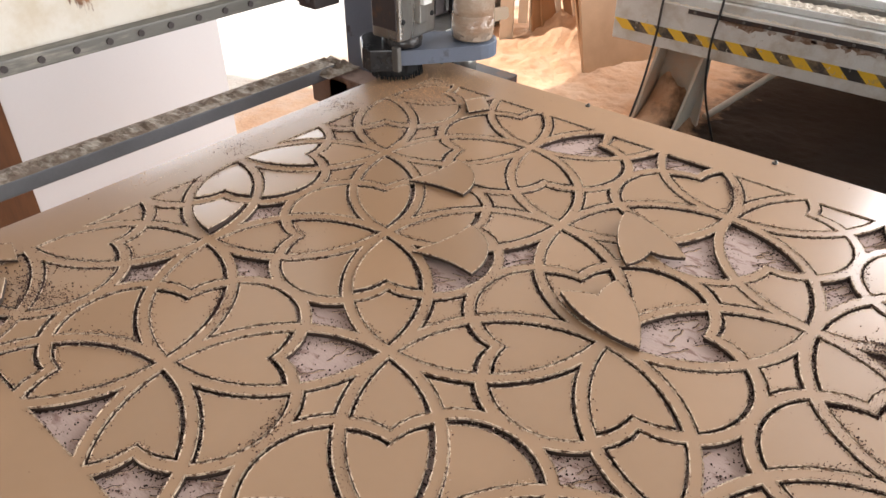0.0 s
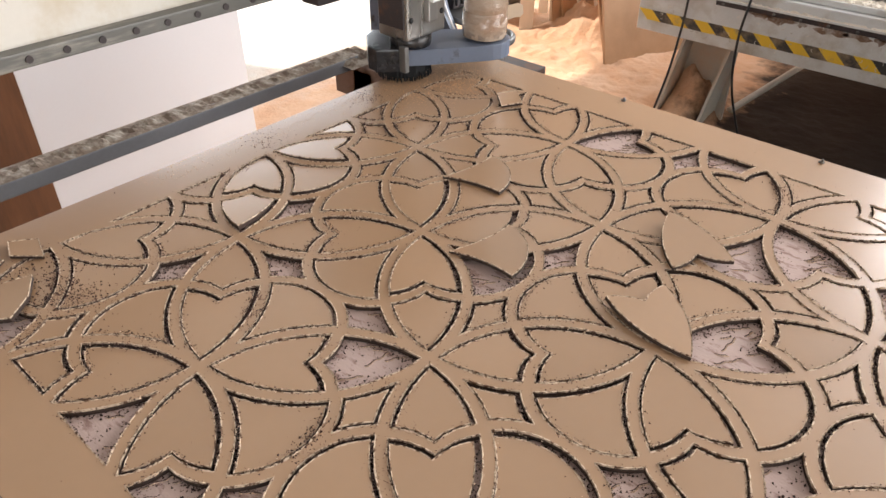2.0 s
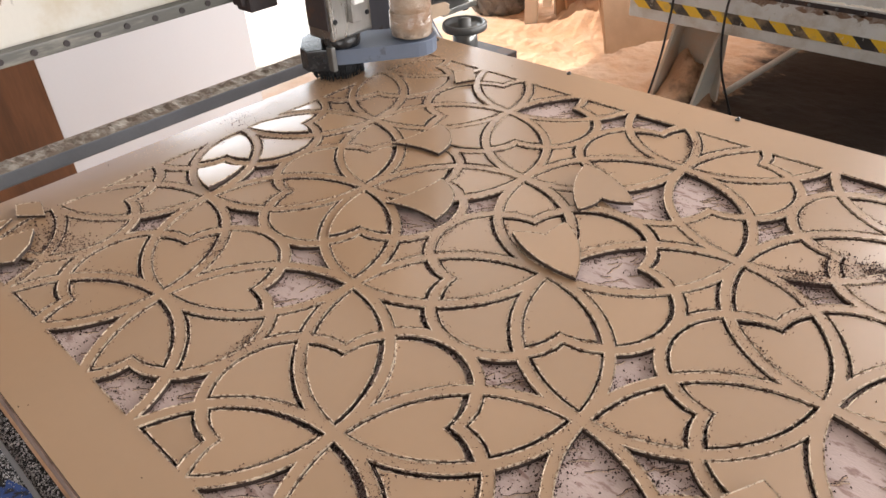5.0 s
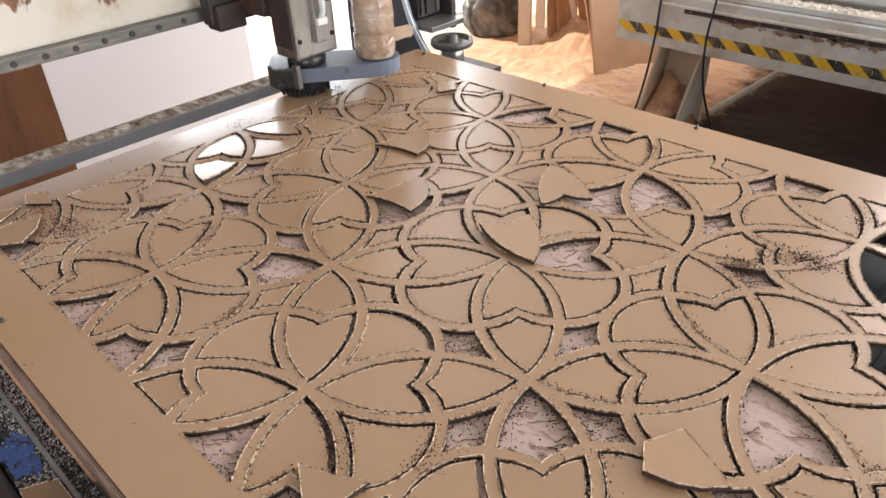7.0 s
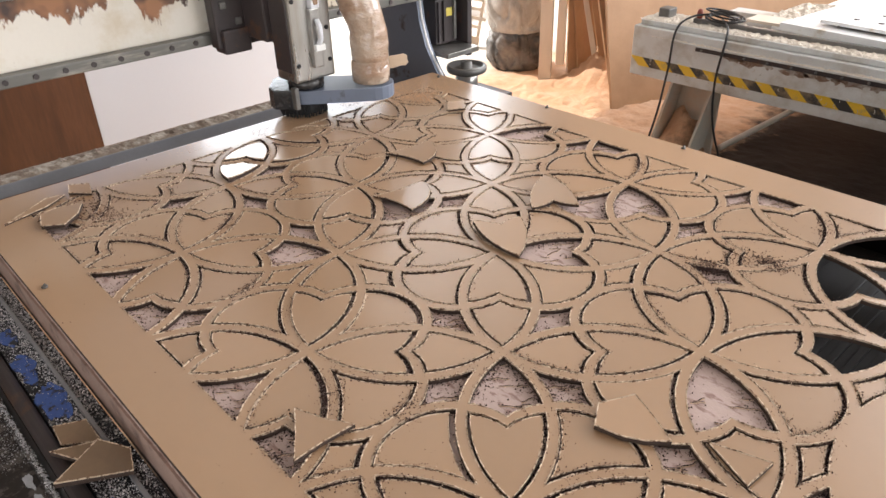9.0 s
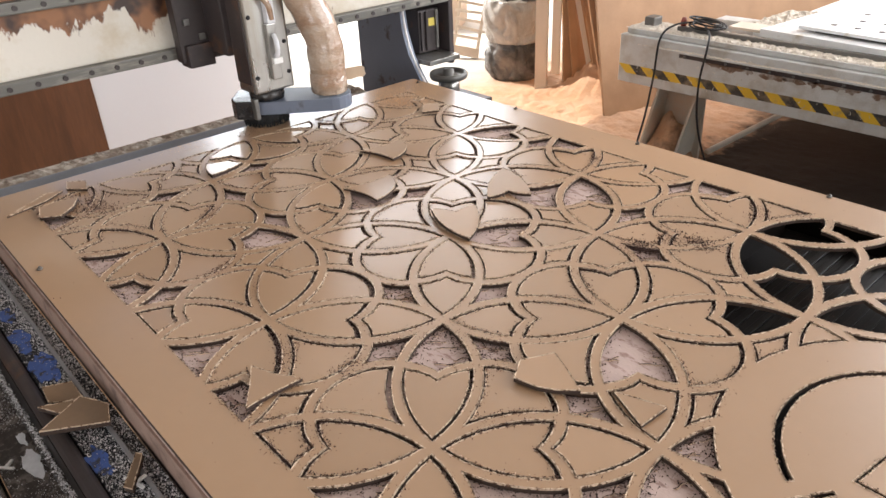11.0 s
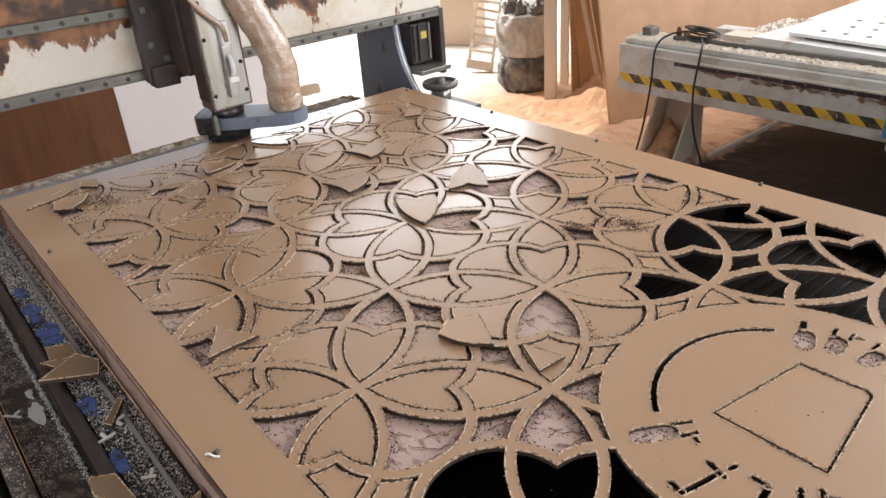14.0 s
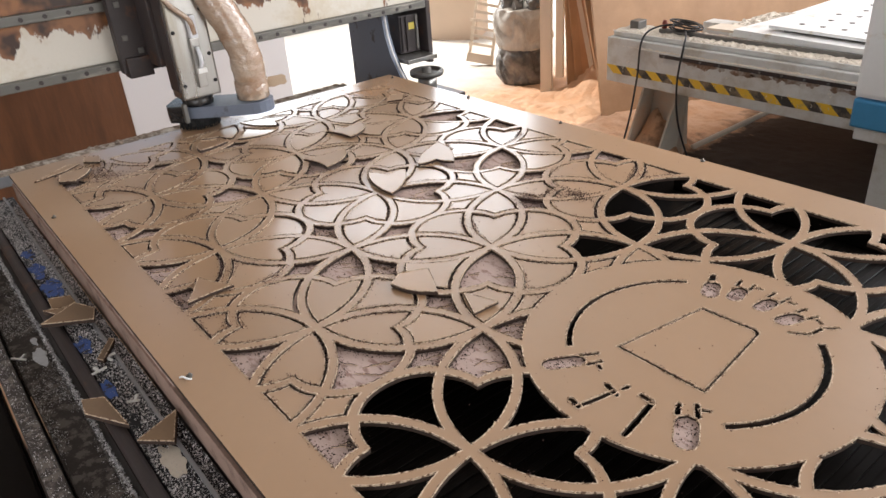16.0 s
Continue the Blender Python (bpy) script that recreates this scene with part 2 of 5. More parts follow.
M_RED = material("dull_red_plastic", (0.22, 0.045, 0.03), 0.5, vary=0.2, scale=30, bump=0.05)
M_SKIN = material("beige_tape", (0.55, 0.42, 0.30), 0.6, vary=0.1, scale=8)


def rust_fringe(m):
    """Lets rust hang down in ragged tongues from the beam's upper edge and spread in flakes."""
    nt = m.node_tree
    b = nt.nodes["Principled BSDF"]
    old = b.inputs["Base Color"].links[0].from_socket
    tc = nt.nodes.new("ShaderNodeTexCoord")
    sep = nt.nodes.new("ShaderNodeSeparateXYZ")
    nt.links.new(tc.outputs["Object"], sep.inputs[0])
    mp = nt.nodes.new("ShaderNodeMapping")
    mp.inputs["Scale"].default_value = (1, 1, 0.45)
    nt.links.new(tc.outputs["Object"], mp.inputs[0])
    n = nt.nodes.new("ShaderNodeTexNoise")
    n.inputs["Scale"].default_value, n.inputs["Detail"].default_value, n.inputs["Roughness"].default_value = 10, 7, 0.6
    nt.links.new(mp.outputs[0], n.inputs["Vector"])
    up = nt.nodes.new("ShaderNodeMapRange")
    up.inputs[1].default_value, up.inputs[2].default_value, up.inputs[3].default_value, up.inputs[4].default_value = 1.08, 1.18, 0.0, 0.30
    nt.links.new(sep.outputs[2], up.inputs[0])
    add = nt.nodes.new("ShaderNodeMath")
    nt.links.new(n.outputs[0], add.inputs[0])
    nt.links.new(up.outputs[0], add.inputs[1])
    mr = nt.nodes.new("ShaderNodeMapRange")
    mr.inputs[1].default_value, mr.inputs[2].default_value = 0.62, 0.645
    nt.links.new(add.outputs[0], mr.inputs[0])
    mix = nt.nodes.new("ShaderNodeMix")
    mix.data_type = "RGBA"
    nt.links.new(mr.outputs[0], mix.inputs[0])
    nt.links.new(old, mix.inputs[6])
    rust = nt.nodes.new("ShaderNodeMix")
    rust.data_type = "RGBA"
    rust.inputs[6].default_value, rust.inputs[7].default_value = (0.30, 0.13, 0.055, 1), (0.05, 0.025, 0.018, 1)
    n2 = nt.nodes.new("ShaderNodeTexNoise")
    n2.inputs["Scale"].default_value = 16
    mr2 = nt.nodes.new("ShaderNodeMapRange")
    mr2.inputs[1].default_value, mr2.inputs[2].default_value = 0.4, 0.6
    nt.links.new(tc.outputs["Object"], n2.inputs["Vector"])
    nt.links.new(n2.outputs[0], mr2.inputs[0])
    nt.links.new(mr2.outputs[0], rust.inputs[0])
    nt.links.new(rust.outputs[2], mix.inputs[7])
    nt.links.new(mix.outputs[2], b.inputs["Base Color"])


rust_fringe(M_CREAM)


# ---- mesh tools ----
def put_mesh(name, bm, mat, smooth=False):
    me = bpy.data.meshes.new(name)
    bm.to_mesh(me)
    bm.free()
    for m in (mat if isinstance(mat, (list, tuple)) else [mat]):
        me.materials.append(m)
    if smooth:
        for p in me.polygons:
            p.use_smooth = True
    return me


def part(name, bm, mat, parent=None, label="", smooth=False):
    ob = new(name, put_mesh(name, bm, mat, smooth))
    if parent:
        ob.parent = parent
    if label:
        ob["label"] = label
    return ob


def empty(name, x=0, y=0, z=0, rz=0):
    ob = new(name)
    ob.matrix_world = pose(x, y, z, 0, 0, rz)
    return ob


def box(x0, x1, y0, y1, z0, z1, bevel=0.0, bm=None, m=None):
    bm = bm or bmesh.new()
    vs = [bm.verts.new(v) for v in ((x0, y0, z0), (x1, y0, z0), (x1, y1, z0), (x0, y1, z0), (x0, y0, z1), (x1, y0, z1), (x1, y1, z1), (x0, y1, z1))]
    fs = [bm.faces.new([vs[i] for i in f]) for f in ((3, 2, 1, 0), (4, 5, 6, 7), (0, 1, 5, 4), (1, 2, 6, 5), (2, 3, 7, 6), (3, 0, 4, 7))]
    if m is not None:
        for v in vs:
            v.co = m @ v.co
    if bevel:
        es = {e for f in fs for e in f.edges}
        bmesh.ops.bevel(bm, geom=list(es), offset=bevel, segments=2, affect="EDGES", profile=0.6)
    return bm


def prism(poly, z0, z1, bevel=0.0, bm=None):
    bm = bm or bmesh.new()
    lo = [bm.verts.new((x, y, z0)) for x, y in poly]
    hi = [bm.verts.new((x, y, z1)) for x, y in poly]
    n = len(poly)
    bm.faces.new(lo[::-1])
    top = bm.faces.new(hi)
    for i in range(n):
        f = bm.faces.new((lo[i], lo[(i + 1) % n], hi[(i + 1) % n], hi[i]))
        f.material_index = 0
    if bevel:
        bmesh.ops.bevel(bm, geom=list(top.edges), offset=bevel, segments=2, affect="EDGES", profile=0.6)
    return bm


def tube(path, radius, sides=12, bm=None, caps=True):
    """A round tube along points; radius is a number or one number a point."""
    bm = bm or bmesh.new()
    pts = [Vector(p) for p in path]
    rings = []
    side = None
    for i, p in enumerate(pts):
        d = (pts[min(i + 1, len(pts) - 1)] - pts[max(i - 1, 0)]).normalized()
        if side is None:
            side = d.orthogonal().normalized()
        side = (side - d * side.dot(d)).normalized()
        up = d.cross(side)
        r = radius[i] if isinstance(radius, (list, tuple)) else radius
        rings.append([bm.verts.new(p + r * (math.cos(a) * side + math.sin(a) * up)) for a in [2 * math.pi * k / sides for k in range(sides)]])
    for a, b in zip(rings, rings[1:]):
        for k in range(sides):
            f = bm.faces.new((a[k], a[(k + 1) % sides], b[(k + 1) % sides], b[k]))
            f.smooth = True
    if caps:
        bm.faces.new(rings[0][::-1])
        bm.faces.new(rings[-1])
    return bm


def lathe(profile, sides=24, bm=None, centre=(0, 0, 0)):
    """Turns (radius, z) points round the z axis."""
    bm = bm or bmesh.new()
    rings = []
    for r, z in profile:
        rings.append([bm.verts.new((centre[0] + r * math.cos(2 * math.pi * k / sides), centre[1] + r * math.sin(2 * math.pi * k / sides), centre[2] + z)) for k in range(sides)])
    for a, b in zip(rings, rings[1:]):
        for k in range(sides):
            f = bm.faces.new((a[k], a[(k + 1) % sides], b[(k + 1) % sides], b[k]))
            f.smooth = True
    bm.faces.new(rings[0][::-1])
    bm.faces.new(rings[-1])
    return bm


def curve_points(pts, steps=8):
    """A smooth run of points through the given ones."""
    P = [Vector(p) for p in pts]
    P = [P[0] * 2 - P[1]] + P + [P[-1] * 2 - P[-2]]
    out = []
    for i in range(1, len(P) - 2):
        for k in range(steps):
            t = k / steps
            a, b, c, d = P[i - 1:i + 3]
            out.append(0.5 * (2 * b + (c - a) * t + (2 * a - 5 * b + 4 * c - d) * t * t + (3 * b - a - 3 * c + d) * t ** 3))
    out.append(P[-2])
    return out


# ---- the room ----


def ground():
    bm = bmesh.new()
    nx, ny = 380, 230
    x0, x1, y0, y1 = -3.6, 1.4, 1.0, 4.0
    grid = []
    for i in range(nx + 1):
        row = []
        for j in range(ny + 1):
            x, y = x0 + (x1 - x0) * i / nx, y0 + (y1 - y0) * j / ny
            heap = 0.19 * math.exp(-((x + 1.50) / 0.24) ** 2 - ((y - 2.98) / 0.17) ** 2) + 0.20 * math.exp(-((x + 0.60) / 0.095) ** 4 - ((y - 2.40) / 0.13) ** 2)
            near = math.exp(-((x + 1.2) / 1.3) ** 2 - ((y - 2.4) / 0.9) ** 2)
            z = heap * (1 + 0.4 * noise.noise(Vector((x * 9, y * 9, 2))) + 0.16 * noise.fractal(Vector((x * 26, y * 26, 1)), 0.6, 2.0, 4)) + near * (0.035 * (noise.fractal(Vector((x * 5, y * 5, 0.3)), 0.8, 2.0, 6) * 0.5 + 0.5) + 0.007 * noise.fractal(Vector((x * 24, y * 24, 3)), 0.7, 2.0, 4) + 0.010 * abs(noise.noise(Vector((x * 14 + y * 9, y * 16, 5)))))
            row.append(bm.verts.new((x, y, max(0.0, z))))
        grid.append(row)
    for i in range(nx):
        for j in range(ny):
            f = bm.faces.new((grid[i][j], grid[i + 1][j], grid[i + 1][j + 1], grid[i][j + 1]))
            f.smooth = True
    outer = [bm.verts.new(v) for v in ((-60, -40, 0), (60, -40, 0), (60, 60, 0), (-60, 60, 0))]
    c = [grid[0][0], grid[nx][0], grid[nx][ny], grid[0][ny]]
    sides = [[grid[i][0] for i in range(nx + 1)], [grid[nx][j] for j in range(ny + 1)], [grid[i][ny] for i in range(nx, -1, -1)], [grid[0][j] for j in range(ny, -1, -1)]]
    for k in range(4):
        bm.faces.new([outer[k], outer[(k + 1) % 4]] + sides[k][::-1])
    return tagged(part("ground", bm, M_GROUND), "workshop floor with orange sawdust heaps and painted shade", "floor", kind="structure")


ground()


def wall(name, *args):
    return tagged(part(name, box(*args), M_WALL), "plain dusty workshop wall", "wall", kind="structure")


# unseen walls and ceiling; south and east openings are added for the fill lamps
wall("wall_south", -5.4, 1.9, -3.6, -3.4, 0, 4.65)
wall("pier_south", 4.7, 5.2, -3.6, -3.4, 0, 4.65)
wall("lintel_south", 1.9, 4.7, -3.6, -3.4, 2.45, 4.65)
wall("wall_east", 5.0, 5.2, -3.4, 0.45, 0, 4.65)
wall("pier_east", 5.0, 5.2, 3.95, 6.2, 0, 4.65)
wall("lintel_east", 5.0, 5.2, 0.45, 3.95, 3.85, 4.65)
wall("wall_north", -5.4, 5.2, 6.2, 6.4, 0, 1.6)
wall("pier_north", -5.4, -0.15, 6.2, 6.4, 1.6, 4.65)
wall("lintel_north", -0.15, 5.2, 6.2, 6.4, 4.5, 4.65)
wall("wall_west", -5.6, -5.4, -3.6, 0.55, 0, 4.65)
wall("lintel_west", -5.6, -5.4, 0.55, 6.4, 4.5, 4.65)
tagged(part("ceiling", box(-5.6, 5.2, -3.6, 6.4, 4.65, 4.8), M_CEIL), "plain workshop ceiling", "ceiling", kind="structure")

# ---- the cut pattern ----
S = 0.264                       # side of one square of the pattern
R = math.sqrt(0.5)
HALF, GROOVE = 0.026, 0.0165     # half a band, the cutter's width
QC, QR = 0.244, 0.362           # the quarter circles of the fans
TOP, THICK = 0.84, 0.008
PX0, PX1, PY, PYN = -0.452, 2.6, 0.61, -0.596
BX, BY = -0.362, 0.512          # the plain border
MED, MED_R = Vector((1.174, 0.0)), 0.243


def arc(cx, cy, r, p, q, n):
    """Points on a circle from near p to near q, the short way."""
    a0, a1 = math.atan2(p[1] - cy, p[0] - cx), math.atan2(q[1] - cy, q[0] - cx)
    d = (a1 - a0 + math.pi) % (2 * math.pi) - math.pi
    return [(cx + r * math.cos(a0 + d * k / n), cy + r * math.sin(a0 + d * k / n)) for k in range(n + 1)]


def meet(c0, r0, c1, r1, near):
    """The crossing of two circles that lies nearest to a point."""
    c0, c1 = Vector(c0), Vector(c1)
    d = (c1 - c0).length
    a = (r0 * r0 - r1 * r1 + d * d) / (2 * d)
    h = math.sqrt(max(0, r0 * r0 - a * a))
    e = (c1 - c0) / d
    o = Vector((-e.y, e.x))
    return tuple(min((c0 + a * e + h * o, c0 + a * e - h * o), key=lambda p: (p - Vector(near)).length))


def half_petal(d, heart, n=8):
    """A petal's half, its tip at the origin; heart: the notched half."""
    rr = R - d
    tip = 0.5 - math.sqrt(rr * rr - 0.25)
    s = 0.5 - d / 0.894
    ux, uy = (0.4472, 0.8944) if heart else (-0.4472, 0.8944)
    bx, by = s - 0.5, 0.5
    B, C = bx * ux + by * uy, bx * bx + by * by - rr * rr
    u = -B + math.sqrt(B * B - C)
    corner = (s + ux * u, uy * u)
    upper = arc(0.5, -0.5, rr, (tip, 0), corner, n)
    lower = [(x, -y) for x, y in upper]
    # the end is two shallow curves meeting on the axis
    side = []
    bow = 0.085 * u * (1 if heart else -1)
    for k in (1, 2, 3):
        f = k / 4
        b = 4 * f * (1 - f) * bow
        side.append((s + ux * u * f + uy * b, uy * u * f - ux * b))
    return lower + [(x, -y) for x, y in side[::-1]] + [(s, 0.0)] + side + upper[::-1][:-1]


def fan(d, n=8):
    c = math.sqrt(((R + d) ** 2 - 0.5) / 2)
    k = meet((0.5, -0.5), R + d, (QC, QC), QR - d, (0.57, 0.23))
    low = arc(0.5, -0.5, R + d, (c, c), k, n)
    mid = arc(QC, QC, QR - d, k, (k[1], k[0]), n + 4)
    return low + mid[1:-1] + [(y, x) for x, y in low[::-1]][:-1]


def diamond(d, n=5):
    c = math.sqrt(((R + d) ** 2 - 0.5) / 2)
    rr = QR + d
    k = meet((0.5, -0.5), R + d, (1 - QC, QC), rr, (0.39, 0.2))
    a = 0.5 - math.sqrt(max(0.0, 0.25 - ((1 - QC) ** 2 + QC ** 2 - rr * rr) / 2))
    low = arc(0.5, -0.5, R + d, (c, c), k, n)
    inn = arc(1 - QC, QC, rr, k, (a, a), n)
    half = low + inn[1:]
    return half + [(y, x) for x, y in half[::-1]][1:-1]


def clip(poly, f, circle=None):
    """Keeps the part of a polygon where f > 0; along a circle the cut follows it."""
    out = []
    n = len(poly)
    vals = [f(p) for p in poly]
    if min(vals) >= 0:
        return poly
    if max(vals) <= 0:
        return []
    cut = []
    for i in range(n):
        p, q, a, b = poly[i], poly[(i + 1) % n], vals[i], vals[(i + 1) % n]
        if a > 0:
            out.append(p)
        if (a > 0) != (b > 0):
            t = a / (a - b)
            out.append((p[0] + (q[0] - p[0]) * t, p[1] + (q[1] - p[1]) * t))
            if a > 0:
                cut.append(len(out) - 1)
    if circle and len(cut) == 1:
        i = cut[0]
        p, q = out[i], out[(i + 1) % len(out)]
        out[i + 1:i + 1] = arc(*circle, p, q, 8)[1:-1]
    return out


def area(poly):
    return 0.5 * sum(a[0] * b[1] - b[0] * a[1] for a, b in zip(poly, poly[1:] + poly[:1]))


def clipped(poly, g):
    for f in (lambda p: p[0] - BX - g, lambda p: BY - g - p[1], lambda p: p[1] + BY - g, lambda p: PX1 - 0.1 - g - p[0]):
        poly = clip(poly, f)
        if not poly:
            return poly
    r = MED_R + g
    return clip(poly, lambda p: math.hypot(p[0] - MED.x, p[1]) - r, (MED.x, 0.0, r))


def place(poly, i, j, k):
    """A polygon of pattern units at node (i, j), turned k quarters, in metres."""
    a = math.pi / 4 + k * math.pi / 2
    c, s = math.cos(a) * S, math.sin(a) * S
    ox, oy = (i - j) * R * S, (i + j) * R * S
    return [(ox + c * x - s * y, oy + s * x + c * y) for x, y in poly]


SHAPES = {"heart": lambda d: half_petal(d, True), "arrow": lambda d: half_petal(d, False), "fan": fan, "diamond": diamond}
CELLS = []      # kind, node, quarter, hole outline, piece outline, whole
for i in range(-4, 9):
    for j in range(-9, 5):
        for kind in (("heart", "fan") if (i + j) % 2 == 0 else ("arrow", "diamond")):
            for k in range(4):
                raw = place(SHAPES[kind](HALF), i, j, k)
                hole = clipped(raw, 0.0)
                if len(hole) < 3 or area(hole) < 2.0e-4:
                    continue
                rawp = place(SHAPES[kind](HALF + GROOVE), i, j, k)
                piece = clipped(rawp, 0.005)
                whole = len(piece) == len(rawp) and all(abs(a[0] - b[0]) + abs(a[1] - b[1]) < 1e-9 for a, b in zip(piece, rawp))
                CELLS.append((kind, i, j, k, hole, piece if len(piece) > 2 and area(piece) > 1.2e-4 else [], whole))


def centre(poly):
    return Vector((sum(p[0] for p in poly) / len(poly), sum(p[1] for p in poly) / len(poly)))


def inside(poly, p):
    hit = False
    for a, b in zip(poly, poly[1:] + poly[:1]):
        if (a[1] > p[1]) != (b[1] > p[1]) and p[0] < a[0] + (b[0] - a[0]) * (p[1] - a[1]) / (b[1] - a[1]):
            hit = not hit
    return hit


def capsule(x, y, length, width, angle, n=5):
    """A slot with round ends, from (x, y) outwards."""
    c, s, r = math.cos(angle), math.sin(angle), width / 2
    pts = [(length - r + r * math.cos(a), r * math.sin(a)) for a in [-math.pi / 2 + math.pi * k / n for k in range(n + 1)]]
    pts += [(r - r * math.cos(a), r * math.sin(a)) for a in [math.pi / 2 - math.pi * k / n for k in range(n + 1)]]
    return [(x + c * u - s * v, y + s * u + c * v) for u, v in pts]


def ring_slot(r0, r1, a0, a1, n=22):
    a = [radians(a0 + (a1 - a0) * k / n) for k in range(n + 1)]
    return [(MED.x + r1 * math.cos(t), r1 * math.sin(t)) for t in a] + [(MED.x + r0 * math.cos(t), r0 * math.sin(t)) for t in a[::-1]]


# slots and marks of the round field: outlines of holes, and the pieces left in some
SLOTS = [ring_slot(0.169, 0.178, 127, 228), ring_slot(0.169, 0.180, -43, 45)]
FILLED = []
PLATE = [(-0.065, -0.077), (0.071, -0.077), (0.0505, 0.078), (0.047, 0.085), (0.040, 0.088), (-0.041, 0.085)]
grow = [(MED.x + x * 1.07, y * 1.07) for x, y in PLATE]
FILLED.append((grow, [(MED.x + x, y) for x, y in PLATE]))
SUNK = []       # open marks with a low dusty floor


def radial(deg, r0, r1, width, n=4):
    a = radians(deg)
    return capsule(MED.x + r0 * math.cos(a), r0 * math.sin(a), r1 - r0, width, a, n)


def bar(x0, y0, x1, y1, width=0.009):
    return capsule(MED.x + x0, y0, math.hypot(x1 - x0, y1 - y0), width, math.atan2(y1 - y0, x1 - x0), 3)


for deg, r0, r1, w, prongs in ((114, 0.131, 0.186, 0.028, ((115, 0.181, 0.210, 0.011),)), (100, 0.139, 0.188, 0.026, ((103, 0.182, 0.208, 0.007), (96.5, 0.182, 0.207, 0.007))), (83.5, 0.140, 0.188, 0.026, ((87, 0.182, 0.207, 0.007), (80.5, 0.182, 0.208, 0.007))), (67.5, 0.139, 0.188, 0.028, ((71, 0.182, 0.206, 0.007), (64.5, 0.182, 0.207, 0.007))), (239.5, 0.157, 0.222, 0.027, ((236, 0.134, 0.164, 0.007), (244, 0.136, 0.164, 0.008))), (302.5, 0.157, 0.222, 0.030, ((298, 0.135, 0.164, 0.008), (307, 0.132, 0.164, 0.008)))):
    SUNK.append(radial(deg, r0, r1, w))
    SLOTS += [radial(*p, 3) for p in prongs]
for deg, side in ((96.5, -1), (80.5, -1), (64.5, -1), (244, 1), (307, 1)):
    a = radians(deg)
    r = 0.198 if deg < 200 else 0.146
    b = a + side * math.pi / 2
    SLOTS.append(capsule(MED.x + r * math.cos(a) + 0.001 * math.cos(b), r * math.sin(a) + 0.001 * math.sin(b), 0.017, 0.006, b, 3))
SLOTS += [bar(-0.040, -0.214, -0.014, -0.220), bar(-0.020, -0.224, -0.006, -0.160), bar(-0.028, -0.157, 0.004, -0.168), bar(-0.003, -0.154, 0.000, -0.138, 0.008), bar(0.018, -0.143, 0.044, -0.145), bar(0.040, -0.142, 0.055, -0.222, 0.010), bar(0.078, 0.117, 0.105, 0.136, 0.007), bar(0.102, 0.132, 0.108, 0.166, 0.007), bar(0.106, 0.161, 0.124, 0.178, 0.007)]

# places where the cut piece has gone, so that the board beneath shows
GONE = [(-0.09, -0.19), (0.15, -0.24), (0.08, -0.18), (0.15, -0.02), (0.19, 0.08), (0.46, 0.08), (0.38, 0.25), (0.43, 0.31), (0.56, 0.3), (0.44, -0.18), (0.56, -0.08), (-0.01, -0.49), (0.12, -0.48), (0.18, -0.45), (0.1, 0.45), (0.6, -0.23), (0.67, -0.18), (0.56, -0.29), (0.81, -0.05), (0.37, -0.5), (0.83, -0.2), (0.89, -0.32), (1.0, -0.24), (0.94, -0.4), (0.74, -0.49), (1.0, -0.49), (0.98, -0.16), (1.03, -0.21), (0.94, 0.12), (0.99, 0.15), (0.47, -0.5), (-0.202, -0.065), (-0.197, -0.274), (0.179, 0.48), (-0.242, -0.482), (0.661, 0.207), (0.605, 0.503), (1.015, -0.19), (0.93, -0.275), (1.008, 0.196), (0.235, 0.503), (0.548, 0.475)]


# openings past the main board that still have a scrap of board beneath
SCRAPS = [(0.747, 0.474), (0.828, 0.187), (0.932, -0.08), (0.932, 0.08), (0.933, -0.455), (0.933, -0.292), (0.966, -0.15), (0.966, 0.15), (0.976, -0.486), (0.976, -0.229), (1.021, -0.195), (1.021, 0.195)]


def backed(hole):
    """Whether board lies beneath an opening; the others are empty down to the bed."""
    c = centre(hole)
    if any(inside(hole, p) for p in SCRAPS):
        return True
    if c.y < -0.26:
        return c.x < 0.915
    return c.x < R * S * (4.72 - 0.30 * c.y / (R * S))


def walk_round(poly, step):
    """An outline cut into short steps, each with its outward normal."""
    fine = []
    for a, b in zip(poly, poly[1:] + poly[:1]):
        n = max(1, int(math.hypot(b[0] - a[0], b[1] - a[1]) / step))
        fine += [(a[0] + (b[0] - a[0]) * k / n, a[1] + (b[1] - a[1]) * k / n) for k in range(n)]
    out = []
    for k, q in enumerate(fine):
        p, r = fine[k - 1], fine[(k + 1) % len(fine)]
        d = Vector((r[0] - p[0], r[1] - p[1]))
        d = d.normalized() if d.length > 1e-9 else Vector((1, 0))
        out.append((q[0], q[1], d.y, -d.x))
    return out


def burr(x, y, rng):
    """Height of the torn fibre along a cut at a point."""
    return 0.0002 + (0.0007 + 0.0009 * max(0.0, noise.noise(Vector((x * 45, y * 45, 2))) + 0.3)) * rng.random() ** 1.3 * 1.5


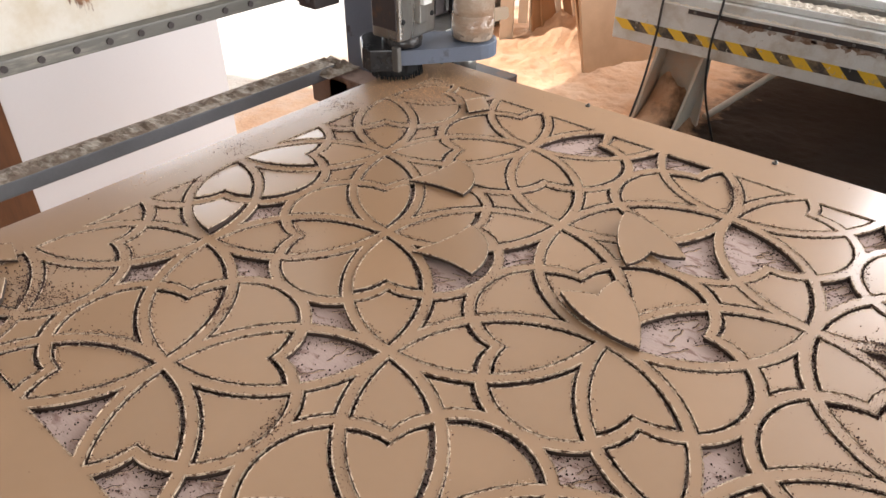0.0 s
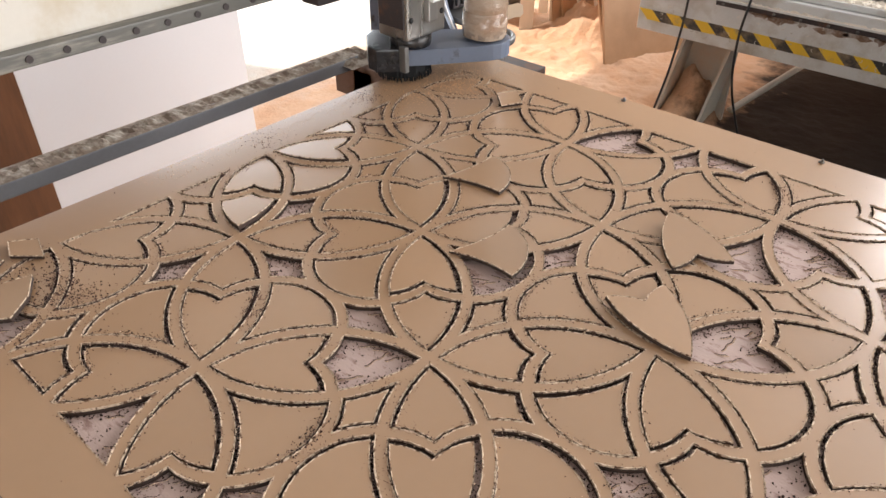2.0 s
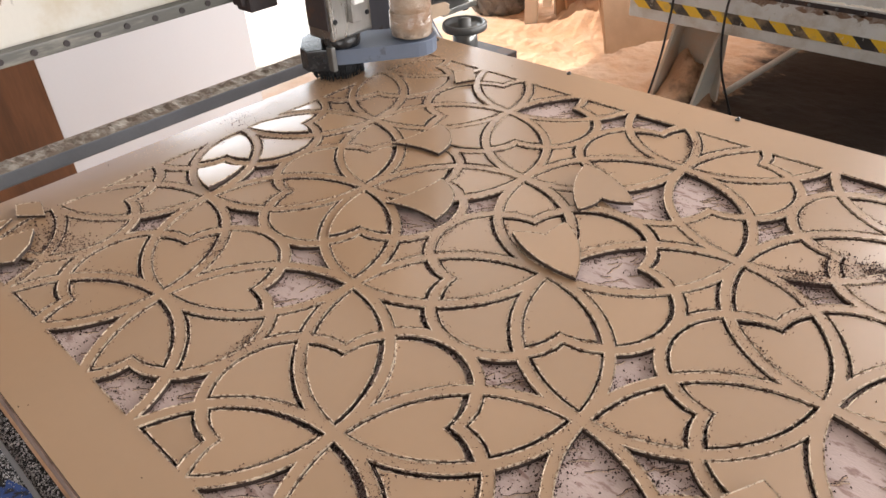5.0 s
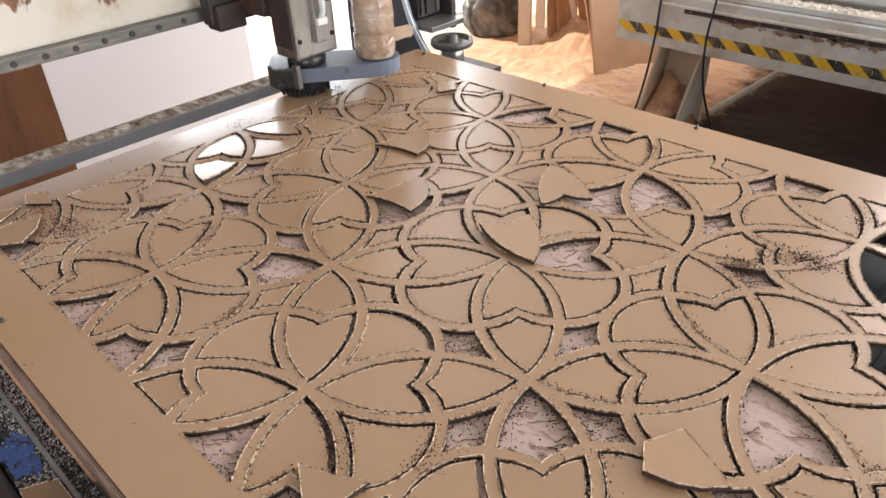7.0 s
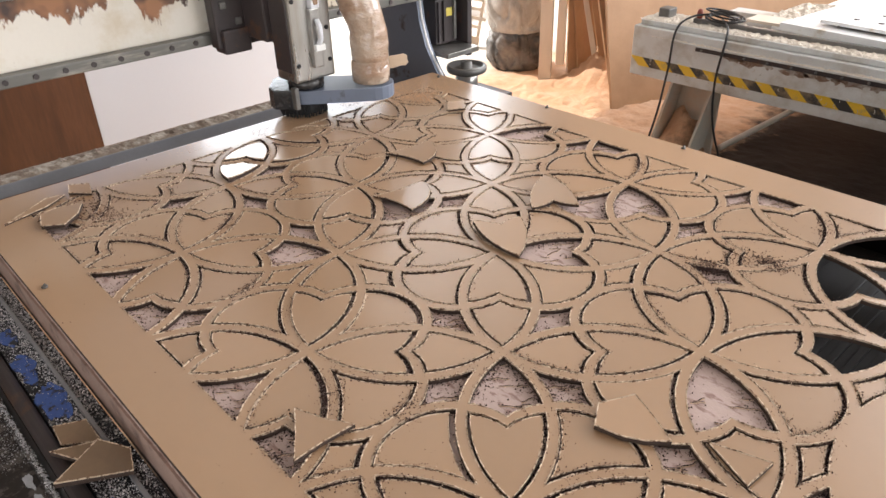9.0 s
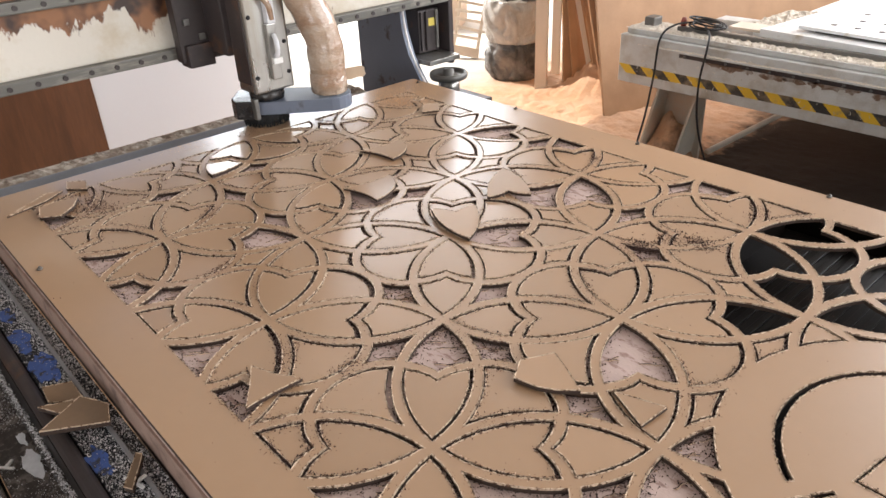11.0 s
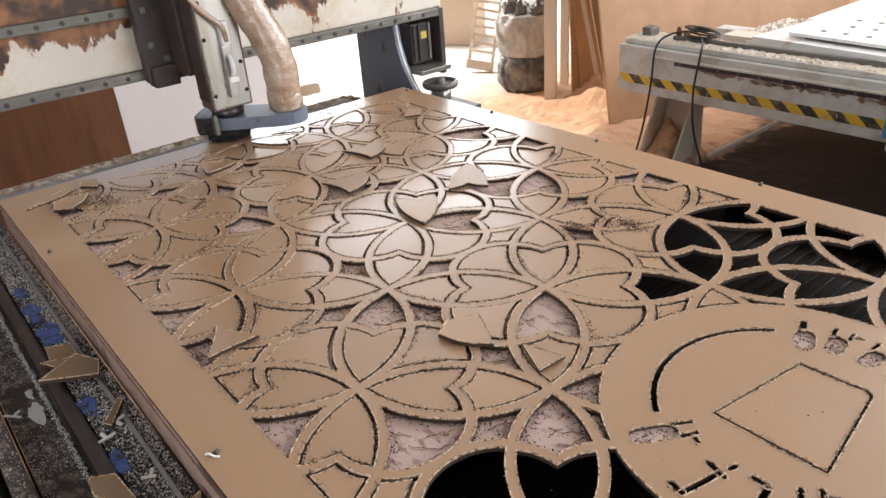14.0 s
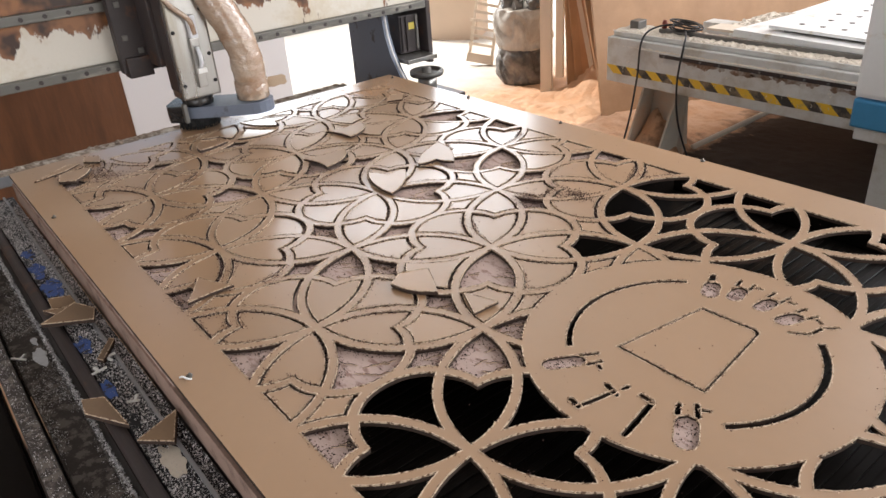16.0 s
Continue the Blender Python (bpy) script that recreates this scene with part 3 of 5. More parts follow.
def sheet_mesh():
    verts = [Vector(p) for p in ((PX0, PYN), (PX1, PYN), (PX1, PY), (PX0, PY))]
    faces = [[0, 1, 2, 3]]
    holes = [c[4] for c in CELLS] + SLOTS + SUNK + [f[0] for f in FILLED]
    for h in holes:
        k = len(verts)
        verts += [Vector(p) for p in h]
        faces.append(list(range(k, k + len(h))))
    ov, oe, of, _, _, src = mathutils_cdt(verts, [], faces, 0, 1e-6)
    keep = [f for f, s in zip(of, src) if list(s) == [0]]
    n = len(ov)
    pts = [(v.x, v.y, TOP) for v in ov] + [(v.x, v.y, TOP - THICK) for v in ov]
    polys = [tuple(f) for f in keep] + [tuple(v + n for v in f[::-1]) for f in keep]
    mats = [0] * len(polys)
    count = {}
    for f in keep:
        for a, b in zip(f, f[1:] + f[:1]):
            count[(a, b)] = True
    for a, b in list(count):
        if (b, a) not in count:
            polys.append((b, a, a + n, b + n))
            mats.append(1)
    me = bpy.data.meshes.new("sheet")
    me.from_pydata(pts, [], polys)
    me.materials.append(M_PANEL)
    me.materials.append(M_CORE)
    me.polygons.foreach_set("material_index", mats)
    me.update()
    return me


def raw_edges(parent):
    """A ragged ridge of torn fibre round every hole."""
    pts, polys = [], []
    rng = random.Random(21)
    for h in [c[4] for c in CELLS if centre(c[4]).x < 1.8] + SLOTS + SUNK + [f[0] for f in FILLED]:
        fine = walk_round(h, 0.0024)
        n, k0 = len(fine), len(pts)
        for x, y, nx, ny in fine:
            w, b, o = 0.0007 + 0.0011 * rng.random(), burr(x, y, rng), rng.uniform(-0.0007, 0.0004)
            pts.append((x + nx * w, y + ny * w, TOP + 0.0001))
            pts.append((x + nx * o, y + ny * o, TOP + b))
            pts.append((x - nx * 0.0004, y - ny * 0.0004, TOP - 0.0018))
        for k in range(n):
            a, b = k0 + 3 * k, k0 + 3 * ((k + 1) % n)
            polys += [(a, b, b + 1, a + 1), (a + 1, b + 1, b + 2, a + 2)]
    me = bpy.data.meshes.new("raw_edge")
    me.from_pydata(pts, [], polys)
    me.materials.append(M_RAWEDGE)
    ob = new("raw_edge", me)
    ob.parent = parent
    ob["label"] = "pale fuzzy raw edges round the routed holes"


def piece_mesh(poly, thick=THICK, seed=1):
    """A cut piece: laminate top, a torn ridge round it, fibrous sides."""
    bm = bmesh.new()
    rng = random.Random(seed + len(poly))
    if area(poly) < 0:
        poly = poly[::-1]
    fine = walk_round(poly, 0.003)
    n = len(fine)
    lo, mid, crest, hi = [], [], [], []
    for x, y, nx, ny in fine:
        w = 0.0008 + 0.0009 * rng.random()
        o = rng.uniform(-0.0006, 0.0004)
        lo.append(bm.verts.new((x, y, -thick)))
        mid.append(bm.verts.new((x, y, -0.0012)))
        crest.append(bm.verts.new((x + nx * o, y + ny * o, burr(x * 3 + seed, y * 3, rng) * 0.9)))
        hi.append(bm.verts.new((x - nx * w, y - ny * w, 0.0)))
    for i in range(n):
        j = (i + 1) % n
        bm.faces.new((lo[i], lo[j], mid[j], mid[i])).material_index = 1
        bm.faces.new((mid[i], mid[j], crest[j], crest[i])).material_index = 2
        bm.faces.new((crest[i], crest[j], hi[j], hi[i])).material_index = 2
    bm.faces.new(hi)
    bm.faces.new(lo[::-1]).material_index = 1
    return put_mesh("cut_piece", bm, [M_PIECE, M_CORE, M_RAWEDGE])


def panel():
    root = empty("carved_panel", 0, 0, 0)
    tagged(root, "tan laminated fibreboard sheet routed into a petal lattice", "panel")
    ob = new("sheet", sheet_mesh())
    ob.parent = root
    raw_edges(ob)
    rng = random.Random(5)
    TIPPED = []     # pieces whose near edge rides up
    base = {}
    for kind, f in SHAPES.items():
        base[kind] = piece_mesh([(x * S, y * S) for x, y in f(HALF + GROOVE)])
    for kind, i, j, k, hole, piece, whole in CELLS:
        if not piece:
            continue
        c = centre(hole)
        if not backed(hole) or any(inside(hole, p) for p in GONE):
            continue
        sa, sr = rng.random() * 6.283, S * GROOVE * 0.5 * math.sqrt(rng.random())
        slip = (sr * math.cos(sa), sr * math.sin(sa) - S * GROOVE * 0.42)
        dz = TOP - rng.random() ** 2 * 0.0025 + 0.0004
        if whole:
            ob = new("cut_piece", base[kind])
            m = pose((i - j) * R * S + slip[0], (i + j) * R * S + slip[1], dz, 0, 0, 45 + 90 * k)
            ob.matrix_local = m @ pose(0, 0, 0, rng.gauss(0, 0.5), rng.gauss(0, 0.5), rng.gauss(0, 0.3))
        else:
            me = piece_mesh([(x - c.x, y - c.y) for x, y in piece])
            ob = new("cut_piece", me)
            ob.matrix_local = pose(c.x + slip[0] * 0.5, c.y + slip[1] * 0.5, dz, rng.gauss(0, 0.4), rng.gauss(0, 0.4), 0)
        ob.parent = root
        for px, py, lift in ((-0.245, -0.122, 4.8), (-0.312, -0.071, 3.4), (-0.228, 0.004, 3.2), (-0.302, 0.068, 3.2), (-0.34, 0.138, 3.2), (-0.101, -0.034, 3.0)):
            if inside(hole, (px, py)):
                TIPPED.append((ob, lift))
    for ob, lift in TIPPED:
        c = sum((Vector(v) for v in ob.bound_box), Vector()) / 8
        m = ob.matrix_basis.copy()
        turn = m.to_3x3().inverted() @ Matrix.Rotation(radians(lift), 3, Vector((-0.5, -0.87, 0))) @ m.to_3x3()
        ob.matrix_basis = pose(0, 0, 0.001 * lift) @ m @ Matrix.Translation(c) @ turn.to_4x4() @ Matrix.Translation(-c)
    for hole, piece in FILLED:
        c = centre(piece)
        ob = new("cut_piece", piece_mesh([(x - c.x, y - c.y) for x, y in piece]))
        ob.matrix_local = pose(c.x, c.y, TOP - 0.0005)
        ob.parent = root
    for hole in SUNK:
        c = centre(hole)
        part("mark_floor", prism([(c.x + (x - c.x) * 0.97, c.y + (y - c.y) * 0.97) for x, y in hole], TOP - THICK, TOP - 0.0045), M_SPOIL, root, "scuffed dusty floor of a cut mark")
    return root


panel()


# loose pieces lying over the lattice: kind, x, y, turn, tilt, lift
def offcut(kind, x, y, turn, tx, ty, z, label="loose tan petal-shaped offcut lying on the carved panel"):
    poly = [(a * S, b * S) for a, b in SHAPES[kind](HALF + GROOVE)]
    c = centre(poly[:9] + poly[12:13] + poly[16:]) if kind in ("heart", "arrow") else centre(poly)
    ob = new("offcut", piece_mesh([(a - c.x, b - c.y) for a, b in poly], 0.0065))
    ob.matrix_world = pose(x, y, z, tx, ty, turn)
    return tagged(ob, label, "offcut", "loose offcuts")


offcut("heart", 0.300, 0.226, -41, 2, 3, TOP + 0.0100)
offcut("heart", 0.358, 0.042, 150, 2, -2, TOP + 0.0090)
offcut("fan", -0.030, 0.182, -1, 2, -2, TOP + 0.0080)
offcut("fan", 0.119, 0.028, -6, 4, -2, TOP + 0.0090)


def chip(points, z, tx, ty, label, thick=0.008, mat=None):
    """A broken three- or four-cornered offcut."""
    c = centre(points)
    ob = new("offcut", piece_mesh([(x - c.x, y - c.y) for x, y in points], thick))
    if mat:
        ob.data.materials[0] = mat
    ob.matrix_world = pose(c.x, c.y, z, tx, ty, 0)
    return tagged(ob, label, "offcut", "loose offcuts")


chip([(-0.217, 0.448), (-0.177, 0.411), (-0.157, 0.451), (-0.198, 0.489)], TOP + 0.0065, 0, 2, "small four-cornered tan offcut near the panel corner", 0.005)
chip([(-0.326, -0.560), (-0.345, -0.480), (-0.371, -0.438), (-0.381, -0.470)], TOP + 0.005, 1, 1, "thin tan offcut lying on the panel border", 0.004)
chip([(-0.409, -0.417), (-0.375, -0.429), (-0.340, -0.397), (-0.386, -0.384)], TOP + 0.0065, 1, 2, "small four-cornered tan offcut on the panel border", 0.005)
chip([(-0.303, -0.428), (-0.318, -0.465), (-0.318, -0.500), (-0.262, -0.516), (-0.234, -0.484), (-0.262, -0.450)], TOP + 0.0085, 2, -2, "arrow-shaped tan offcut lying at the panel corner", 0.007)
chip([(0.836, -0.145), (0.899, -0.175), (0.904, -0.128)], TOP + 0.0055, 3, -3, "broken three-cornered tan offcut lying in a petal", 0.005)


chip([(0.460, -0.451), (0.500, -0.438), (0.538, -0.417), (0.534, -0.462), (0.534, -0.500), (0.499, -0.475)], TOP + 0.0075, 2, -2, "small pointed tan offcut lying across the lattice", 0.006)


chip([(0.734, -0.219), (0.767, -0.211), (0.789, -0.198), (0.810, -0.177), (0.774, -0.157), (0.737, -0.140), (0.715, -0.186)], TOP + 0.0080, -0.5, 0.5, "tan four-cornered offcut lying across a petal", 0.007)


SIDE = "grimy tan offcut with painted shade, dropped on the bed's side rail"
chip([(0.319, -0.700), (0.358, -0.621), (0.321, -0.609), (0.281, -0.634)], 0.792, -3, 4, SIDE, mat=M_SHADEPIECE)
chip([(0.247, -0.685), (0.284, -0.663), (0.271, -0.633)], 0.783, 3, 6, SIDE, mat=M_SHADEPIECE)
chip([(0.236, -0.669), (0.264, -0.627), (0.215, -0.628), (0.197, -0.666)], 0.777, 3, 6, SIDE, mat=M_SHADEPIECE)
chip([(0.591, -0.704), (0.627, -0.709), (0.690, -0.665), (0.603, -0.674)], 0.786, -6, 3, SIDE, mat=M_SHADEPIECE)
chip([(0.731, -0.668), (0.783, -0.630), (0.716, -0.602)], 0.786, 8, -5, SIDE, mat=M_SHADEPIECE)
chip([(0.480, -0.652), (0.492, -0.645), (0.445, -0.612), (0.437, -0.618)], 0.782, 4, 2, SIDE, mat=M_SHADEPIECE)


def twig(x, y, z, turn, ln):
    """A small white plastic sprue: a bar with a short arm."""
    bm = box(-ln / 2, ln / 2, -0.0022, 0.0022, 0, 0.003, 0.0006)
    box(0.0, 0.005, 0.0018, 0.016, 0, 0.003, 0.0006, bm=bm)
    ob = part("white_sprue", bm, M_WHITEBIT)
    ob.matrix_world = pose(x, y, z, 0, 0, turn)
    return tagged(ob, "small white plastic sprue lying on the side rail", "scrap", "white scraps")


twig(0.475, -0.638, 0.772, 18, 0.036)
twig(0.500, -0.661, 0.767, 100, 0.034)
twig(0.215, -0.750, 0.687, 40, 0.034)
twig(0.62, -0.640, 0.766, 60, 0.02)


def stain(x, y, z, r, mat, label, seed):
    """A thin splash of dust or paint with a ragged outline."""
    poly = [(x + r * 1.5 * (0.7 + 0.45 * noise.noise(Vector((math.cos(a) * 1.7, math.sin(a) * 1.7, seed)))) * math.cos(a), y + r * 0.55 * (0.7 + 0.45 * noise.noise(Vector((math.cos(a) * 1.7, math.sin(a) * 1.7, seed + 5)))) * math.sin(a)) for a in [2 * math.pi * k / 40 for k in range(40)]]
    return tagged(part("paint_patch", prism(poly, z, z + 0.0012), mat), label, "stain")


for k, (x, y, r) in enumerate(((0.13, -0.645, 0.045), (0.02, -0.652, 0.04), (-0.08, -0.648, 0.03), (0.40, -0.655, 0.035), (0.56, -0.660, 0.025))):
    stain(x, y, 0.7655, r, M_BLUEPATCH, "worn patch of blue paint on the side rail", 3.0 + k)
stain(0.230, -0.715, 0.6855, 0.032, M_CHALK, "white splash of dust on the outer plate", 9.0)
stain(0.165, -0.712, 0.6855, 0.016, M_CHALK, "white splash of dust on the outer plate", 11.0)
stain(0.79, -0.640, 0.7655, 0.035, M_PALEDUST, "small heap of pale sawdust on the side rail", 12.0)


def screw(x, y, tilt, turn):
    bm = lathe([(0.0045, 0.0), (0.0052, 0.002), (0.003, 0.0035)], 12)
    tube([(0, 0, 0.003), (0.002, 0, 0.006)], 0.0022, 8, bm)
    ob = part("screw", bm, M_SCREW)
    ob.matrix_world = pose(x, y, TOP + 0.0003, tilt, 0, turn)
    return tagged(ob, "zinc screw head holding down the carved panel", "screw", "panel screws")


for x, y in ((-0.055, -0.577), (0.728, -0.574), (-0.020, 0.600), (0.787, 0.603), (-0.405, 0.590), (0.36, 0.598)):
    screw(x, y, 3, 30)
curl = part("metal_curl", tube(curve_points([(0.722, -0.586, 0.8418), (0.726, -0.583, 0.844), (0.734, -0.579, 0.8425), (0.738, -0.574, 0.8418)], 6), 0.0014, 8), M_WHITEBIT)
tagged(curl, "bright bent nail lying on the panel edge", "nail")


def spoilboard():
    board = part("spoilboard", box(PX0 + 0.004, 0.70, PYN + 0.003, PY - 0.005, TOP - THICK - 0.017, TOP - THICK - 0.0005), M_SPOIL)
    for cell in CELLS:
        hole = cell[4]
        c = centre(hole)
        if max(p[0] for p in hole) > 0.69 and backed(hole):
            scrap = [(c.x + (x - c.x) * 1.04, c.y + (y - c.y) * 1.04) for x, y in hole]
            part("board_scrap", prism(scrap, TOP - THICK - 0.004, TOP - THICK - 0.0009), M_SPOIL, board)
    return tagged(board, "scuffed pinkish fibreboard sheet under the panel", "board")


spoilboard()


# ---- the router machine ----
def machine_bed():
    root = tagged(empty("router_bed"), "grimy dark steel router table with side rails", "machine")
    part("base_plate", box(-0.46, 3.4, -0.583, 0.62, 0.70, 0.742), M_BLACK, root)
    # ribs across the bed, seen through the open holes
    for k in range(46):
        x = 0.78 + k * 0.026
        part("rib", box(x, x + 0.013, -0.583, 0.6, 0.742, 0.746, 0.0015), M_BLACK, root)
    for x0, x1 in ((-0.46, 0.72), (2.02, 3.4)):
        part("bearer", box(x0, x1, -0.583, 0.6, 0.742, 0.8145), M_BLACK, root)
    part("edge_batten", box(-0.452, 2.6, -0.5965, -0.585, 0.766, 0.8145, 0.001), M_EDGE, root, "brown fibreboard edge under the panel")
    part("side_plate", box(-0.5, 3.4, -0.666, -0.600, 0.70, 0.765, 0.002), M_GRIT, root, "gritty dark plate strewn with dust")
    part("slot_strip", box(-0.5, 3.4, -0.625, -0.619, 0.765, 0.770, 0.001), M_BARSTEEL, root)
    part("linear_rail", tube([(-0.5, -0.679, 0.764), (3.4, -0.679, 0.764)], 0.011, 14), M_DARK, root, "round black guide rail")
    part("rail_seat", box(-0.5, 3.4, -0.690, -0.668, 0.68, 0.757, 0.002), M_BLACK, root)
    part("dust_ledge", box(-0.5, 3.4, -0.7000, -0.6910, 0.66, 0.700, 0.001), M_PLATE, root, "thin ledge white with dust")
    part("outer_plate", box(-0.5, 3.4, -0.757, -0.7005, 0.66, 0.685, 0.002), M_PLATE, root)
    part("lip", box(-0.5, 3.4, -0.792, -0.764, 0.60, 0.708, 0.003), M_PLATE, root)
    # added black box, stands in for the darkness beside the bed
    part("dark_side_box", box(-0.5, 3.4, -0.99, -0.800, 0.36, 0.60, 0.006), M_BLACK, root, "black box added beside the bed to hide the lit floor")
    part("skirt", box(-0.5, 3.4, -0.762, -0.758, 0.10, 0.66, 0.001), M_BLACK, root)
    part("side_plate", box(-0.5, 3.4, 0.625, 0.70, 0.66, 0.78, 0.004), M_BLACK, root)
    part("end_bar", box(-0.905, -0.84, -0.79, 0.64, 0.685, 0.72, 0.004), M_BARSTEEL, root, "grey steel bar topped with sawdust")
    part("end_link", box(-0.925, -0.46, 0.62, 0.70, 0.60, 0.70, 0.004), M_EDGE, root)
    part("end_link", box(-0.93, -0.46, -0.79, -0.70, 0.60, 0.70, 0.004), M_BLACK, root)
    for x in (-0.85, 0.9, 2.9):
        for y in (-0.75, 0.62):
            part("leg", box(x, x + 0.08, y, y + 0.08, 0.0, 0.69, 0.004), M_BLACK, root)
    return root


machine_bed()


def heap_strip(name, x0, x1, y0, y1, z, height, mat, label, seed, nx=None, ny=None):
    """A low uneven layer of dust."""
    bm = bmesh.new()
    nx = nx or max(4, int((x1 - x0) / 0.01))
    ny = ny or max(4, int((y1 - y0) / 0.01))
    g = []
    for i in range(nx + 1):
        row = []
        for j in range(ny + 1):
            x, y = x0 + (x1 - x0) * i / nx, y0 + (y1 - y0) * j / ny
            e = min(i, nx - i, 3) / 3 * min(j, ny - j, 2) / 2
            h = height * e * (0.55 + 0.9 * noise.fractal(Vector((x * 40, y * 40, seed)), 0.6, 2.0, 5))
            row.append(bm.verts.new((x, y, z + max(-0.002, h))))
        g.append(row)
    for i in range(nx):
        for j in range(ny):
            bm.faces.new((g[i][j], g[i + 1][j], g[i + 1][j + 1], g[i][j + 1]))
    return tagged(part(name, bm, mat), label, "sawdust", kind="stuff")


heap_strip("bar_dust", -0.905, -0.838, -0.79, 0.64, 0.721, 0.012, M_DIRTDUST, "pale sawdust lying along a steel bar", 2.0)
heap_strip("end_dust", -0.925, -0.80, 0.58, 0.70, 0.705, 0.02, M_DIRTDUST, "heaped dirty sawdust on the bed's end", 4.0)


def gantry():
    root = tagged(empty("gantry"), "cream painted rusty gantry beam with steel rails", "gantry")
    part("beam", box(-0.80, -0.625, -1.5, 0.93, 1.03, 1.27, 0.006), M_CREAM, root)
    bm = bmesh.new()
    bmesh.ops.create_cone(bm, cap_ends=True, segments=10, radius1=0.0065, radius2=0.006, depth=0.004)
    bolt = put_mesh("bolt", bm, M_DARK)
    for z in (1.018, 1.185):
        part("rail", box(-0.63, -0.600, -1.5, 0.90, z - 0.013, z + 0.013, 0.003), M_GRAIL, root)
        y = -1.45
        while y < 0.88:
            ob = new("bolt", bolt)
            ob.parent = root
            ob.matrix_local = pose(-0.599, y, z, 0, 90, 0)
            y += 0.06
    part("rail_seat", box(-0.79, -0.632, -1.5, 0.93, 1.020, 1.035, 0.003), M_DARK, root)
    # the far upright with its curved edge
    prof = [(-0.89, 0.66), (-0.50, 0.66), (-0.53, 0.74), (-0.58, 0.80), (-0.62, 0.86), (-0.645, 0.93), (-0.655, 1.0), (-0.655, 1.03), (-0.89, 1.03)]
    bm = bmesh.new()
    a = [bm.verts.new((x, 0.735, z)) for x, z in prof]
    b = [bm.verts.new((x, 0.76, z)) for x, z in prof]
    bm.faces.new(a[::-1])
    bm.faces.new(b)
    for k in range(len(prof)):
        bm.faces.new((a[k], a[(k + 1) % len(prof)], b[(k + 1) % len(prof)], b[k]))
    bmesh.ops.recalc_face_normals(bm, faces=bm.faces)
    part("upright", bm, M_SLATE, root)
    strip = [(x, 0.748, z) for x, z in prof[1:8]]
    part("edge_strip", tube(curve_points(strip, 5), 0.0045, 6), M_WHITEBOARD, root, "white curved edge strip")
    part("outer_plate", box(-0.89, -0.60, 0.90, 0.92, 0.80, 1.03, 0.003), M_DARK, root)
    part("upright", box(-0.80, -0.5, -1.46, -1.42, 0.66, 1.03, 0.004), M_SLATE, root)
    motor = part("motor", box(-0.73, -0.64, 0.80, 0.89, 0.845, 0.985, 0.006), M_DARK, root, "black servo motor")
    for k in (0, 1, 3):
        part("fin", box(-0.640, -0.632, 0.806 + k * 0.022, 0.816 + k * 0.022, 0.855, 0.98, 0.001), M_SILVER if k == 3 else M_DARK, motor)
    part("label", box(-0.6405, -0.638, 0.842, 0.868, 0.930, 0.955), M_YLABEL, motor, "yellow warning label")
    part("motor_plate", box(-0.76, -0.55, 0.765, 0.90, 0.826, 0.842, 0.002), M_SILVER, root)
    wheel = part("wheel", lathe([(0.02, 0.0), (0.061, 0.0), (0.064, 0.005), (0.064, 0.016), (0.061, 0.020), (0.054, 0.020), (0.051, 0.010), (0.018, 0.010), (0.018, 0.028), (0.004, 0.030)], 28, centre=(-0.545, 0.84, 0.775)), M_RAIL, root, "dark steel pulley wheel")
    part("axle", lathe([(0.036, -0.06), (0.036, 0.0), (0.03, 0.001)], 14, centre=(-0.545, 0.84, 0.775)), M_SILVER, wheel)
    part("foot", box(-0.62, -0.42, 0.76, 0.92, 0.68, 0.715, 0.003), M_DARK, root)
    return root


gantry()


